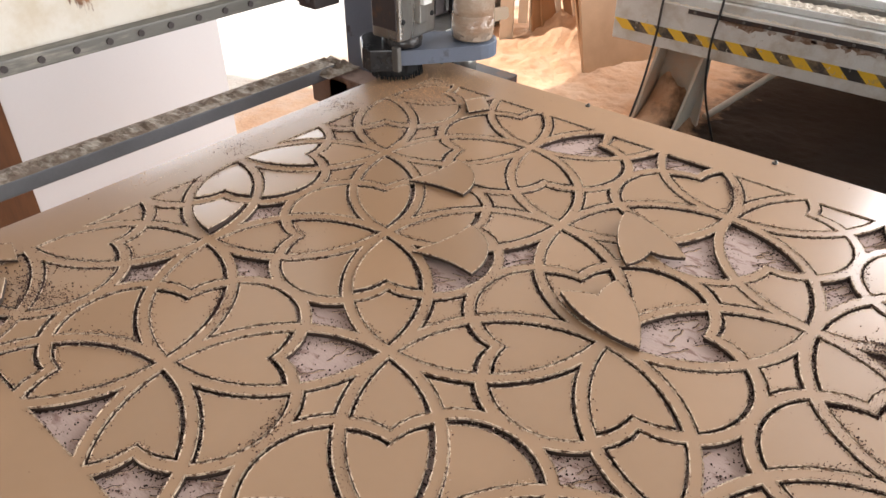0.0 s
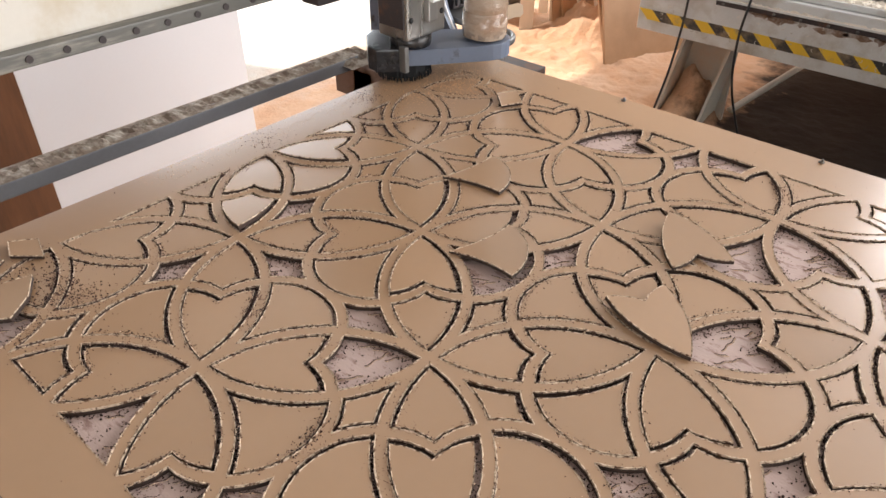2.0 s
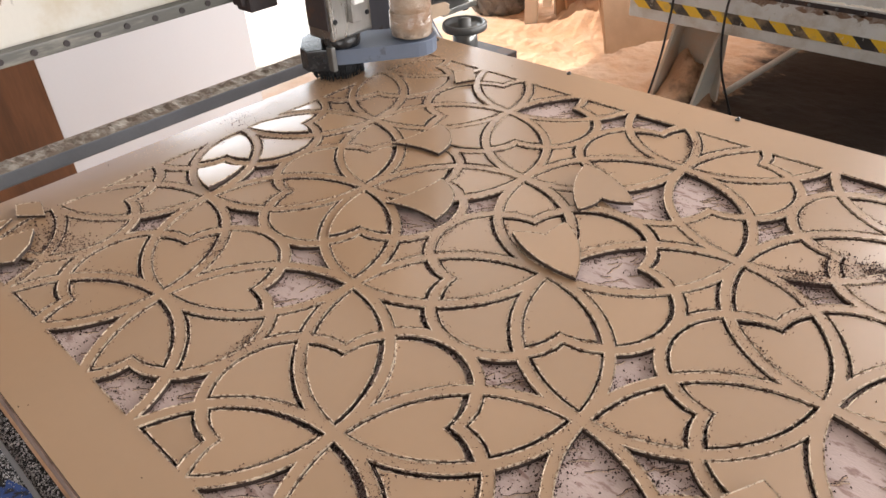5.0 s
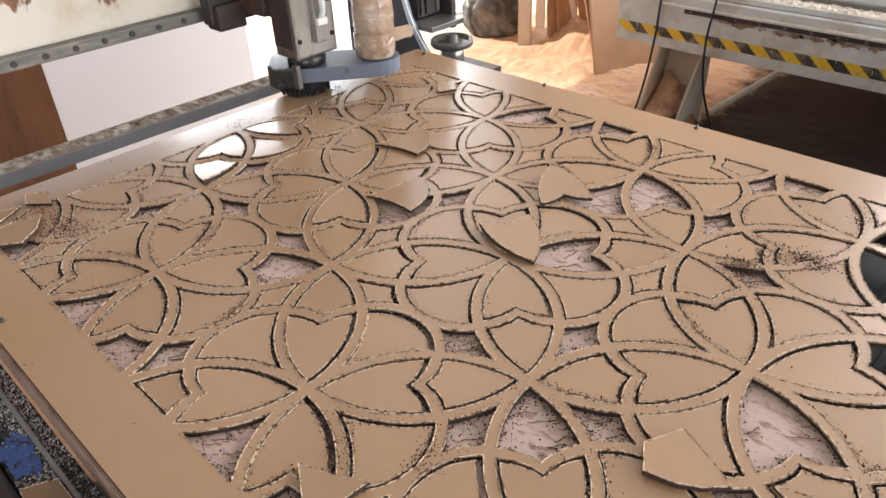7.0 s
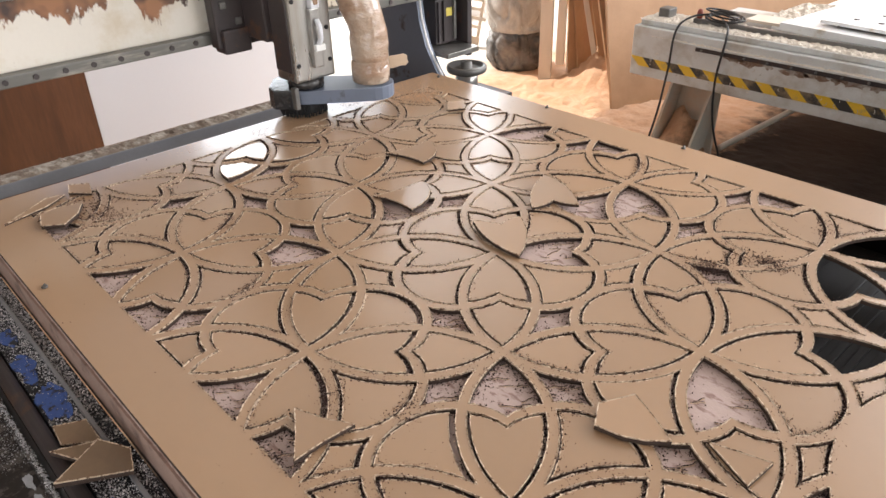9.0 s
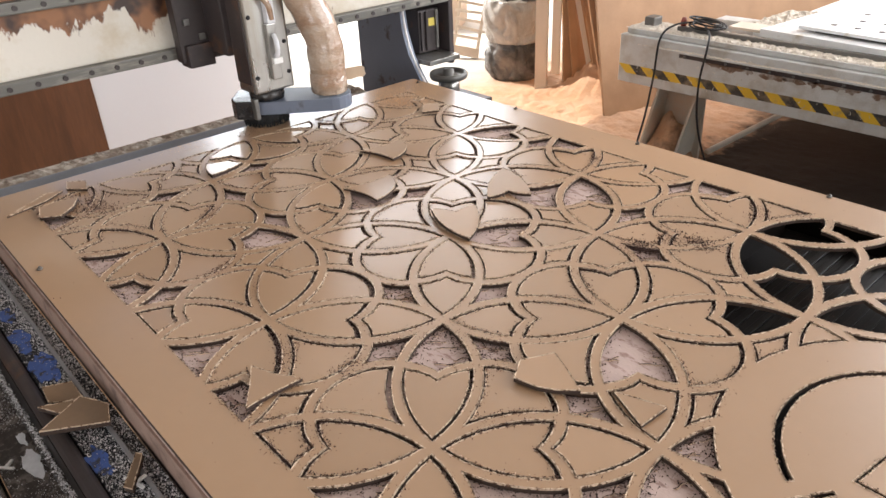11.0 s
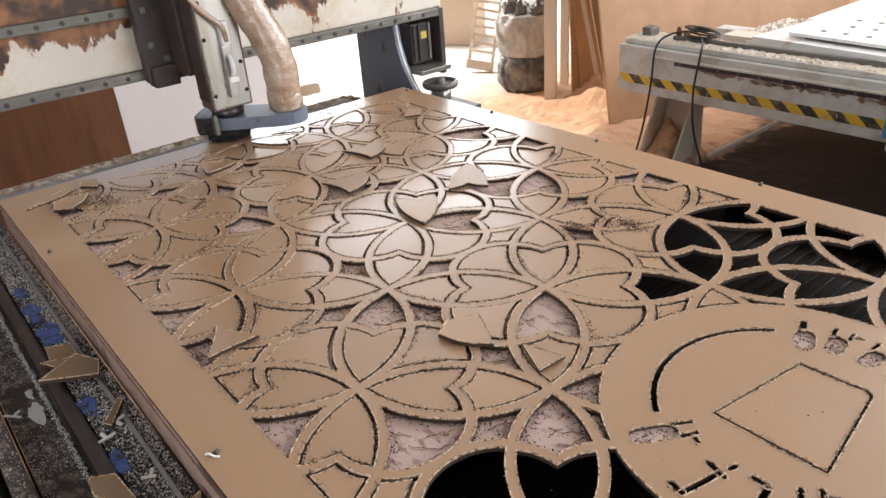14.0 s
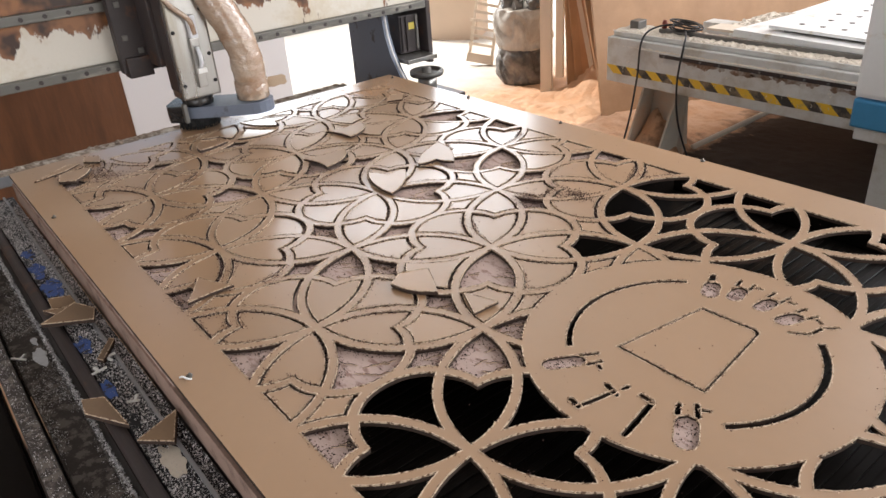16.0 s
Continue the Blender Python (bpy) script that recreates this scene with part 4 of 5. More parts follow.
def milling_spindle():
    root = tagged(empty("milling_spindle"), "grey spindle head with dust shoe and taped hose", "router")
    car = part("carriage", box(-0.598, -0.560, -0.13, 0.10, 1.0, 1.5, 0.006), M_DARK, root, "dark oily carriage plate")
    part("guide_block", box(-0.60, -0.545, -0.12, -0.05, 0.988, 1.045, 0.005), M_DARK, car)
    part("guide_block", box(-0.60, -0.545, 0.02, 0.09, 0.988, 1.045, 0.005), M_DARK, car)
    for y, z in ((-0.105, 1.10), (-0.105, 1.19), (-0.07, 1.06), (0.075, 1.12)):
        part("bolt", box(-0.561, -0.553, y - 0.008, y + 0.008, z - 0.008, z + 0.008, 0.003), M_RAIL, car)
    part("slide", box(-0.56, -0.462, -0.055, 0.075, 1.02, 1.5, 0.005), M_DARK, root)
    bm = box(-0.462, -0.38, -0.040, 0.072, 0.934, 1.5, 0.006)
    body = part("spindle_body", bm, M_SILVER, root, "brushed grey spindle housing")
    part("lug", box(-0.382, -0.366, 0.008, 0.034, 0.965, 1.10, 0.003), M_SILVER, body)
    part("valve", box(-0.370, -0.356, 0.010, 0.036, 1.005, 1.020, 0.002), M_WHITEBIT, body, "small white fitting")
    part("bracket", box(-0.382, -0.362, 0.012, 0.034, 1.10, 1.16, 0.003), M_CHALK, body)
    part("air_pipe", tube(curve_points([(-0.365, 0.024, 1.11), (-0.36, 0.015, 1.15), (-0.37, -0.03, 1.2), (-0.4, -0.06, 1.27)], 6), 0.007, 8), M_HOSE, body)
    for y, z in ((-0.028, 0.975), (-0.028, 1.12), (0.060, 0.975), (0.058, 1.05), (0.058, 1.17), (-0.026, 1.21)):
        part("screw", lathe([(0.0055, 0.0), (0.0055, 0.003), (0.003, 0.004)], 10), M_BRUSH, body).matrix_local = pose(-0.3815, y, z, 0, 90, 0)
    # the side face's dark reflection, laid on as a thin dark plate
    part("side_strip", box(-0.455, -0.387, -0.0435, -0.0395, 0.958, 1.5, 0.001), M_DARK, body, "thin dark plate painting the dark reflection on the side face")
    part("elbow", tube(curve_points([(-0.363, 0.022, 1.02), (-0.352, 0.022, 1.035), (-0.352, 0.022, 1.06), (-0.362, 0.022, 1.075)], 5), 0.006, 8), M_CHALK, body, "dusty hose elbow")
    part("collar", lathe([(0.042, 0.0), (0.044, 0.01), (0.044, 0.027)], 24, centre=(-0.425, 0.014, 0.908)), M_OIL, root)
    # the flat dust shoe: square about the spindle, narrowing to the hose
    ux, uy = 0.648, 0.761
    flat = [(-0.066, -0.040), (-0.052, -0.060), (0.035, -0.062), (0.160, -0.056)]
    for k in range(9):
        a = radians(-80 + 160 * k / 8)
        flat.append((0.178 + 0.054 * math.cos(a), 0.054 * math.sin(a)))
    flat += [(0.160, 0.056), (0.035, 0.062), (-0.052, 0.060), (-0.066, 0.040)]
    out = [(-0.450 + ux * u - uy * v, 0.010 + uy * u + ux * v) for u, v in flat]
    shoe = part("dust_shoe", prism(out, 0.877, 0.909, 0.002), M_SLATE, root, "slate blue steel dust shoe")
    end = [(-0.450 + ux * u - uy * v, 0.010 + uy * u + ux * v) for u, v in ((-0.070, -0.036), (-0.054, -0.064), (-0.006, -0.066), (-0.006, 0.066), (-0.054, 0.064), (-0.070, 0.036))]
    part("end_cap", prism(end, 0.868, 0.914, 0.003), M_OIL, shoe, "oily black end cap of the shoe")
    part("clamp", box(-0.398, -0.380, -0.048, -0.036, 0.872, 0.925, 0.003), M_RAIL, shoe)
    brush = bmesh.new()
    rng = random.Random(3)
    lathe([(0.050, 0.0), (0.056, 0.010), (0.056, 0.03)], 28, brush, (-0.445, 0.012, 0.848))
    for k in range(150):
        a = 2 * math.pi * k / 150
        r = 0.054 + rng.random() * 0.003
        x, y = -0.445 + r * math.cos(a), 0.012 + r * math.sin(a)
        tube([(x, y, 0.88), (x + rng.gauss(0, 0.002), y + rng.gauss(0, 0.002), 0.8415 + rng.random() * 0.004)], 0.0014, 3, brush, False)
    part("brush", brush, M_BRUSH, root, "black bristle skirt")
    path = curve_points([(-0.335, 0.145, 0.915), (-0.333, 0.145, 0.97), (-0.333, 0.142, 1.04), (-0.345, 0.125, 1.11), (-0.365, 0.095, 1.19), (-0.39, 0.06, 1.30), (-0.41, 0.04, 1.45)], 14)
    bm = tube(path, [0.0455 + 0.0004 * math.sin(i * 1.3) + 0.0007 * math.sin(i * 0.37) for i in range(len(path))], 28)
    for v in bm.verts:
        v.co += 0.0022 * Vector((noise.noise(v.co * 45), noise.noise(v.co * 45 + Vector((9, 0, 0))), 0))
    hose = part("hose", bm, M_HOSE, root, "brown hose wrapped in shiny clear tape")
    part("cuff", lathe([(0.046, 0.0), (0.0475, 0.02), (0.0465, 0.05)], 28, centre=(-0.335, 0.145, 0.917)), M_HOSE, hose)
    flap = [(0.0, -0.014), (0.03, -0.016), (0.05, -0.010), (0.062, -0.012), (0.07, -0.004), (0.066, 0.004), (0.068, 0.012), (0.058, 0.018), (0.04, 0.016), (0.0, 0.013)]
    bm = prism(flap, -0.002, 0.002, 0.0008)
    for v in bm.verts:
        v.co = pose(-0.345, 0.185, 0.945, 90, 0, 60) @ v.co
    part("tape_flap", bm, M_SKIN, hose, "loose flap of beige tape")
    return root


SPINDLE = milling_spindle()


# ---- sheets behind the machine ----
def board(name, x0, x1, y0, y1, z0, z1, mat, label, lean=0.0, about="y"):
    """A standing sheet; lean in degrees about its foot."""
    ob = part(name, box(-(x1 - x0) / 2, (x1 - x0) / 2, -(y1 - y0) / 2, (y1 - y0) / 2, 0, z1 - z0, 0.001), mat)
    ob.matrix_world = pose((x0 + x1) / 2, (y0 + y1) / 2, z0, lean if about == "x" else 0, lean if about == "y" else 0, 0)
    return tagged(ob, label, "board")


board("plywood_sheet", -1.84, -1.80, -2.3, 0.075, 0.0, 0.95, M_PLY, "brown varnished plywood sheet standing on edge")
board("laminate_sheet", -1.83, -1.81, 0.078, 0.90, 0.0, 0.95, M_WHITEBOARD, "white laminated sheet standing on edge")


# ---- the second machine ----
def second_machine():
    root = tagged(empty("second_router_bed"), "grey steel router bed with hazard tape and white table", "machine")
    part("side_beam", box(-0.86, 3.0, 2.26, 2.40, 0.39, 0.62, 0.006), M_GREYSTEEL, root)
    for k in range(26):
        x = -0.35 + k * 0.085 + 0.02 * math.sin(k * 5.1)
        ln, dp = 0.05 + 0.03 * math.sin(k * 2.3), 0.012 + 0.010 * abs(math.sin(k * 1.7))
        flake = [(x + ln * math.cos(a) * (0.8 + 0.3 * math.sin(3 * a + k)), 0.548 + dp * math.sin(a) * (0.8 + 0.3 * math.sin(5 * a + 2 * k))) for a in [2 * math.pi * n / 18 for n in range(18)]]
        bm = prism(flake, 0.0, 0.0008)
        for v in bm.verts:
            v.co = Vector((v.co.x, 2.2598 - v.co.z, v.co.y))
        part("rust_stain", bm, M_RUST, root, "brown rust bleeding from the toothed rail")
    part("top_plate", box(-0.84, 3.0, 2.285, 2.47, 0.622, 0.645, 0.003), M_GREYSTEEL, root)
    part("rack_rail", box(-0.53, 3.0, 2.252, 2.262, 0.556, 0.574, 0.001), M_DARK, root, "dark oily toothed rail")
    part("guide_rail", box(-0.62, 3.0, 2.36, 2.385, 0.645, 0.668, 0.004), M_RAIL, root)
    part("stop_block", box(-0.80, -0.745, 2.36, 2.43, 0.645, 0.69, 0.006), M_RAIL, root)
    part("end_beam", box(-0.86, -0.72, 2.405, 2.62, 0.39, 0.56, 0.006), M_GREYSTEEL, root)
    part("table", box(-0.32, 3.0, 2.50, 4.4, 0.60, 0.655, 0.004), M_WHITETOP, root, "white table with rows of holes")
    part("cross_member", box(-0.72, 3.0, 2.9, 3.0, 0.42, 0.6, 0.004), M_GREYSTEEL, root)
    # hazard tape, slanted blocks laid on the beam
    x, k, w, h = -0.858, 0, 0.062, 0.042
    while x < 2.9:
        bm = bmesh.new()
        z0, z1, sl = 0.437, 0.437 + h, -0.045
        q = [(x, z1), (x + w, z1), (x + w - sl, z0), (x - sl, z0)]
        q = [(max(-0.858, a), b) for a, b in q]
        a = [bm.verts.new((u, 2.2592, v)) for u, v in q]
        b = [bm.verts.new((u, 2.2575, v)) for u, v in q]
        bm.faces.new(a)
        bm.faces.new(b[::-1])
        for n in range(4):
            bm.faces.new((a[n], b[n], b[(n + 1) % 4], a[(n + 1) % 4]))
        bmesh.ops.recalc_face_normals(bm, faces=bm.faces)
        part("tape_stripe", bm, M_YELLOW if k % 2 == 0 else M_TAPEBLACK, root)
        x += w
        k += 1
    # the leg: a sloping plate between two gussets
    for lx in (-0.66, 2.0):
        for dx in (0.0, 0.20):
            bm = bmesh.new()
            prof = [(2.24, 0.0), (2.32, 0.39), (2.40, 0.39), (2.52, 0.0)]
            a = [bm.verts.new((lx + dx - 0.055 * (0.39 - z) / 0.39, y, z)) for y, z in prof]
            b = [bm.verts.new((lx + dx + 0.012 - 0.055 * (0.39 - z) / 0.39, y, z)) for y, z in prof]
            bm.faces.new(a)
            bm.faces.new(b[::-1])
            for n in range(4):
                bm.faces.new((a[n], b[n], b[(n + 1) % 4], a[(n + 1) % 4]))
            bmesh.ops.recalc_face_normals(bm, faces=bm.faces)
            part("leg_gusset", bm, M_DUSTYSTEEL, root)
        part("leg_plate", box(lx - 0.04, lx + 0.2, 2.41, 2.43, 0.0, 0.39, 0.003), M_DUSTYSTEEL, root)
    # added black panel, blocks light so the space under the bed stays dark
    part("shade_panel", box(-0.72, 3.0, 4.36, 4.40, 0.04, 0.39, 0.003), M_BLACK, root)
    part("brace", tube([(-0.47, 2.52, 0.03), (-0.36, 3.06, 0.115), (-0.30, 3.35, 0.16)], 0.015, 8), M_PALEDUST, root, "dusty bar under the bed")
    part("rack_ledge", box(-0.66, 3.0, 2.248, 2.300, 0.575, 0.583, 0.001), M_GREYSTEEL, root)
    for k in range(34):
        part("rack_screw", lathe([(0.006, 0.0), (0.006, 0.003), (0.001, 0.004)], 8), M_RAIL, root).matrix_local = pose(-0.5 + k * 0.1, 2.252, 0.565, 90, 0, 0)
    return root


second_machine()
heap_strip("bed_dust", -0.85, 2.0, 2.29, 2.47, 0.645, 0.008, M_PALEDUST, "pale sawdust drifted along the second bed", 7.0, 700, 44)
heap_strip("ledge_dust", -0.66, 2.0, 2.249, 2.285, 0.583, 0.007, M_PALEDUST, "pale sawdust lying on a narrow ledge", 9.0, 700, 10)

heap_strip("table_heap", -0.42, -0.12, 2.62, 3.05, 0.650, 0.018, M_PALEDUST, "white heap of fine dust on the second table", 5.0)


def table_sheet():
    """The perforated white sheet lying askew on the second table."""
    root = tagged(empty("perforated_sheet", -0.26, 2.44, 0.656, -6), "white perforated sheet lying on the second table", "sheet")
    part("lower_sheet", box(0.0, 2.8, 0.0, 1.4, 0.0, 0.034, 0.002), M_WHITETOP, root)
    # dark filler painting the shadow between the two sheets
    part("shadow_gap", box(0.2, 2.75, 0.09, 1.35, 0.034, 0.046, 0.001), M_DARK, root)
    part("upper_sheet", box(0.14, 2.8, 0.06, 1.4, 0.046, 0.060, 0.002), M_WHITETOP, root)
    hole = put_mesh("hole", lathe([(0.012, 0.0), (0.013, 0.0012), (0.004, 0.0015)], 12), M_DARK)
    for j in range(6):
        for i in range(22):
            ob = new("hole", hole)
            ob.parent = root
            ob.matrix_local = pose(0.24 + i * 0.1 + 0.05 * (j % 2), 0.16 + j * 0.14, 0.060)
    return root


table_sheet()
tagged(part("wood_scrap", box(-0.44, -0.28, 2.50, 2.62, 0.656, 0.668, 0.001), M_TIMBER), "thin pale wood scrap beside the coiled cable", "wood scrap")


def side_cover():
    """The blue and white housing over the second bed."""
    root = tagged(empty("gantry_cover"), "white and blue housing standing over the second bed", "machine cover")
    part("upper_cover", box(0.50, 0.86, 2.02, 2.20, 0.60, 1.3, 0.02), M_WHITETOP, root)
    part("lower_band", box(0.505, 0.855, 2.015, 2.205, 0.49, 0.598, 0.01), M_BLUE, root, "blue painted band")
    part("foot", box(0.52, 0.85, 2.03, 2.2, 0.44, 0.488, 0.008), M_GREYSTEEL, root)
    part("post", box(0.6, 0.75, 2.07, 2.17, 0.0, 0.438, 0.004), M_GREYSTEEL, root)
    return root


side_cover()


def face_shavings():
    """Thin pale curls clinging to the second bed's face."""
    rng = random.Random(17)
    bm = bmesh.new()
    for _ in range(70):
        x, z, a = rng.uniform(-0.8, 0.9), rng.uniform(0.40, 0.545), rng.uniform(0, 6.28)
        ln = rng.uniform(0.006, 0.018)
        path = [(x + ln * t * math.cos(a + t * 1.6), 2.2565 - 0.003 * math.sin(3.1 * t), z + ln * t * math.sin(a + t * 1.6)) for t in (0.0, 0.25, 0.5, 0.75, 1.0)]
        tube(path, 0.0011, 4, bm)
    tagged(part("face_shavings", bm, M_CHALKBIT), "thin pale shavings clinging to the second bed", "shavings", kind="stuff")


face_shavings()


def cable(points, r=0.005, label="thin black cable hanging over the second bed"):
    return tagged(part("cable", tube(curve_points(points, 8), r, 8), M_CABLE), label, "cable")


cable([(-0.52, 2.42, 0.69), (-0.6, 2.32, 0.685), (-0.635, 2.25, 0.63), (-0.645, 2.24, 0.45), (-0.66, 2.22, 0.25), (-0.70, 2.2, 0.02)])
cable([(-0.5, 2.4, 0.675), (-0.42, 2.3, 0.665), (-0.395, 2.25, 0.62), (-0.405, 2.235, 0.45), (-0.39, 2.25, 0.25), (-0.33, 2.3, 0.02)])
coil = []
for k in range(64):
    a = k * 0.5
    coil.append((-0.49 + (0.075 + 0.018 * math.sin(k * 0.37)) * math.cos(a), 2.40 + (0.05 + 0.012 * math.sin(k * 0.61)) * math.sin(a), 0.675 + 0.012 * math.sin(a * 0.9 + 1) + k * 0.0004))
cable(coil, 0.0042, "coiled black cable lying on the second bed")
tagged(part("red_connector", lathe([(0.0, 0.0), (0.012, 0.002), (0.014, 0.04), (0.009, 0.055), (0.0, 0.056)], 10, centre=(-0.60, 2.38, 0.652)), M_RED), "dark reddish cable connector on the second bed", "connector")

# ---- behind: bag, post, leaning sheets ----
def leaning(x, y, w, h, t, tilt, turn, mat, label, name="leaning_board", category="board"):
    ob = part(name, box(-w / 2, w / 2, 0, t, 0, h, 0.001), mat)
    ob.matrix_world = pose(x, y, 0.0, tilt, 0, turn)
    return tagged(ob, label, category)


leaning(-1.83, 2.80, 0.075, 2.2, 0.05, 0, 30, M_TIMBER, "pale square timber post", "timber_post", "post")
ob = leaning(-1.752, 2.85, 0.05, 2.0, 0.04, 0, 30, M_TIMBER, "pale timber batten fixed beside the post", "timber_batten", "post")
ob.location.z = 0.13


def propped(foot, top, w, h, t, turn, mat, label, skew=0.0):
    """A strip standing on its foot and leaning along the line to top."""
    z = (Vector(top) - Vector(foot)).normalized()
    x = Vector((math.cos(radians(turn)), math.sin(radians(turn)), 0))
    x = (x - z * x.dot(z)).normalized()
    y = z.cross(x)
    bm = box(-w / 2, w / 2, 0, t, 0, h, 0.001)
    for v in bm.verts:
        if v.co.z < h / 2:
            v.co.z += skew * v.co.x / w
    ob = part("leaning_board", bm, mat)
    ob.matrix_world = Matrix((x, y, z)).transposed().to_4x4()
    ob.matrix_world.translation = foot
    return tagged(ob, label, "board")


STRIP = "raw brown fibreboard strip leaning among others"
propped((-1.672, 2.90, 0.0), (-1.765, 2.955, 0.64), 0.06, 2.5, 0.016, 62, M_MDF, "narrow chipped brown fibreboard strip leaning beside the post", 0.05)
propped((-1.735, 2.93, 0.0), (-1.80, 2.98, 0.62), 0.028, 2.3, 0.02, 40, M_TIMBER, "pale thin batten leaning among the boards")
propped((-1.62, 2.93, 0.0), (-1.74, 2.96, 0.62), 0.05, 2.4, 0.016, 70, M_MDF, STRIP, 0.03)
propped((-1.37, 2.93, 0.0), (-1.56, 2.94, 0.66), 0.024, 2.3, 0.024, 40, M_TIMBER, "pale thin batten leaning among the boards")
propped((-1.70, 3.04, 0.0), (-1.79, 3.11, 0.62), 0.17, 2.6, 0.018, 52, M_MDF, STRIP)
propped((-1.56, 3.02, 0.0), (-1.75, 3.03, 0.62), 0.030, 2.4, 0.03, 40, M_TIMBER, "pale thin batten leaning among the boards")
propped((-1.50, 3.02, 0.0), (-1.68, 3.035, 0.62), 0.045, 2.4, 0.016, 50, M_MDF, STRIP)
propped((-1.44, 3.00, 0.0), (-1.63, 3.015, 0.62), 0.022, 2.3, 0.03, 35, M_TIMBER, "pale thin batten leaning among the boards")
propped((-1.20, 2.80, 0.0), (-1.39, 2.80, 0.70), 0.18, 2.7, 0.016, 66, M_MDF, "wide raw brown fibreboard panel leaning with a cut corner", 0.02)
propped((-1.16, 3.06, 0.0), (-1.345, 3.07, 0.67), 0.30, 2.75, 0.018, 66, M_MDF, "wide raw brown fibreboard panel leaning upright")
leaning(-0.90, 3.55, 1.9, 2.75, 0.018, -13, 72, M_MDF, "large raw brown fibreboard sheet leaning upright")
leaning(-0.93, 4.05, 2.3, 2.75, 0.018, -11, 74, M_MDF, "large raw brown fibreboard sheet leaning upright")


def sack(x, y):
    rng = random.Random(9)
    prof = [(0.10, 0.0), (0.17, 0.01), (0.20, 0.06), (0.205, 0.16), (0.20, 0.23), (0.19, 0.26), (0.205, 0.30), (0.21, 0.40), (0.215, 0.50), (0.20, 0.54), (0.14, 0.55), (0.05, 0.54)]
    fine = []
    for (r0, z0), (r1, z1) in zip(prof, prof[1:]):
        fine += [(r0 + (r1 - r0) * k / 5, z0 + (z1 - z0) * k / 5) for k in range(5)]
    fine = fine + prof[-1:]
    ob = empty("sack", x, y, 0)
    for name, rings, mat, text in (("lower_bag", fine[:27], M_BAG, ""), ("upper_bag", fine[26:], M_BAGGREY, "grey crumpled film")):
      bm = lathe(rings, 110)
      for v in bm.verts:
        n = noise.noise(v.co * 6) * 0.026 - 0.034 * max(0.0, 0.22 - abs(noise.noise(Vector((v.co.x * 9, v.co.y * 9, v.co.z * 8 + v.co.x * 8))))) / 0.22 + noise.noise(Vector((v.co.x * 14, v.co.y * 14, v.co.z * 40 + v.co.x * 25))) * 0.012
        v.co.x *= 1 + n * 4
        v.co.y *= 1 + n * 4
        v.co.z = max(0, v.co.z + n * 0.4)
      part(name, bm, mat, ob, text, smooth=True)
    for k in range(16):
        a, r = rng.random() * 6.28, 0.15 * math.sqrt(rng.random())
        lump = bmesh.new()
        bmesh.ops.create_icosphere(lump, subdivisions=2, radius=0.045 + 0.03 * rng.random())
        for v in lump.verts:
            v.co *= 1 + 0.5 * noise.noise(v.co * 18 + Vector((k, 0, 0)))
            v.co += Vector((r * math.cos(a), r * math.sin(a), 0.55 + 0.05 * rng.random()))
        part("waste", lump, M_WHITEBIT if k % 3 == 0 else M_BAG, ob, "crumpled white wrapping" if k % 3 == 0 else "")
    return tagged(ob, "full crumpled black and grey plastic sack", "sack")


sack(-2.22, 2.98)


def crate(x, y, turn):
    """Pale slats nailed across two uprights, leaning askew on a box."""
    root = tagged(empty("batten_rack", x, y, 0, turn), "pale wooden slatted rack leaning askew on the floor", "rack")
    tilt = pose(0, 0, 0.02, -10, 9, 0)
    for dx in (-0.10, 0.085):
        part("upright", box(dx - 0.011, dx + 0.011, -0.012, 0.012, 0.0, 1.2, 0.002, m=tilt), M_TIMBER, root)
    for k in range(15):
        part("slat", box(-0.115, 0.10 + 0.02 * math.sin(k * 2.2), -0.028, -0.013, 0.13 + k * 0.062, 0.152 + k * 0.062, 0.002, m=tilt @ pose(0, 0, 0, 0, 2.5 * math.sin(k * 1.7), 0)), M_TIMBER, root)
    part("base_block", box(-0.115, 0.10, -0.03, 0.02, 0.0, 0.07, 0.003, m=tilt), M_CARD, root)
    return root


crate(-2.85, 3.1, 35)


def carton(x, y, w, d, h, turn):
    root = tagged(empty("carton", x, y, 0, turn), "closed brown cardboard carton on the floor", "carton")
    part("body", box(-w / 2, w / 2, -d / 2, d / 2, 0, h, 0.004), M_CARD, root)
    part("tape", box(-w / 2 - 0.001, w / 2 + 0.001, -0.025, 0.025, h - 0.002, h + 0.001), M_SKIN, root)
    return root


carton(-3.95, 3.75, 0.55, 0.45, 0.42, 35)


# ---- dust and crumbs ----
def crumbs(name, spots, mat, label, seed):
    """Tiny tetrahedra at (x, y, z, size), joined into one mesh."""
    rng = np.random.default_rng(seed)
    spots = np.array(spots)
    n = len(spots)
    tet = np.array([(1, 0, -0.5), (-0.5, 0.87, -0.5), (-0.5, -0.87, -0.5), (0, 0, 1.0)])
    a = rng.random(n) * 6.283
    c, s = np.cos(a), np.sin(a)
    st = 0.5 + rng.random((n, 3))
    v = tet[None] * st[:, None, :] * spots[:, None, 3:4]
    v = np.stack([v[..., 0] * c[:, None] - v[..., 1] * s[:, None], v[..., 0] * s[:, None] + v[..., 1] * c[:, None], v[..., 2]], -1) + spots[:, None, :3]
    f = (np.array([(0, 1, 3), (1, 2, 3), (2, 0, 3)])[None] + 4 * np.arange(n)[:, None, None]).reshape(-1, 3)
    me = bpy.data.meshes.new(name)
    me.from_pydata(v.reshape(-1, 3).tolist(), [], f.tolist())
    me.materials.append(mat)
    return tagged(new(name, me), label, "dust", kind="stuff")


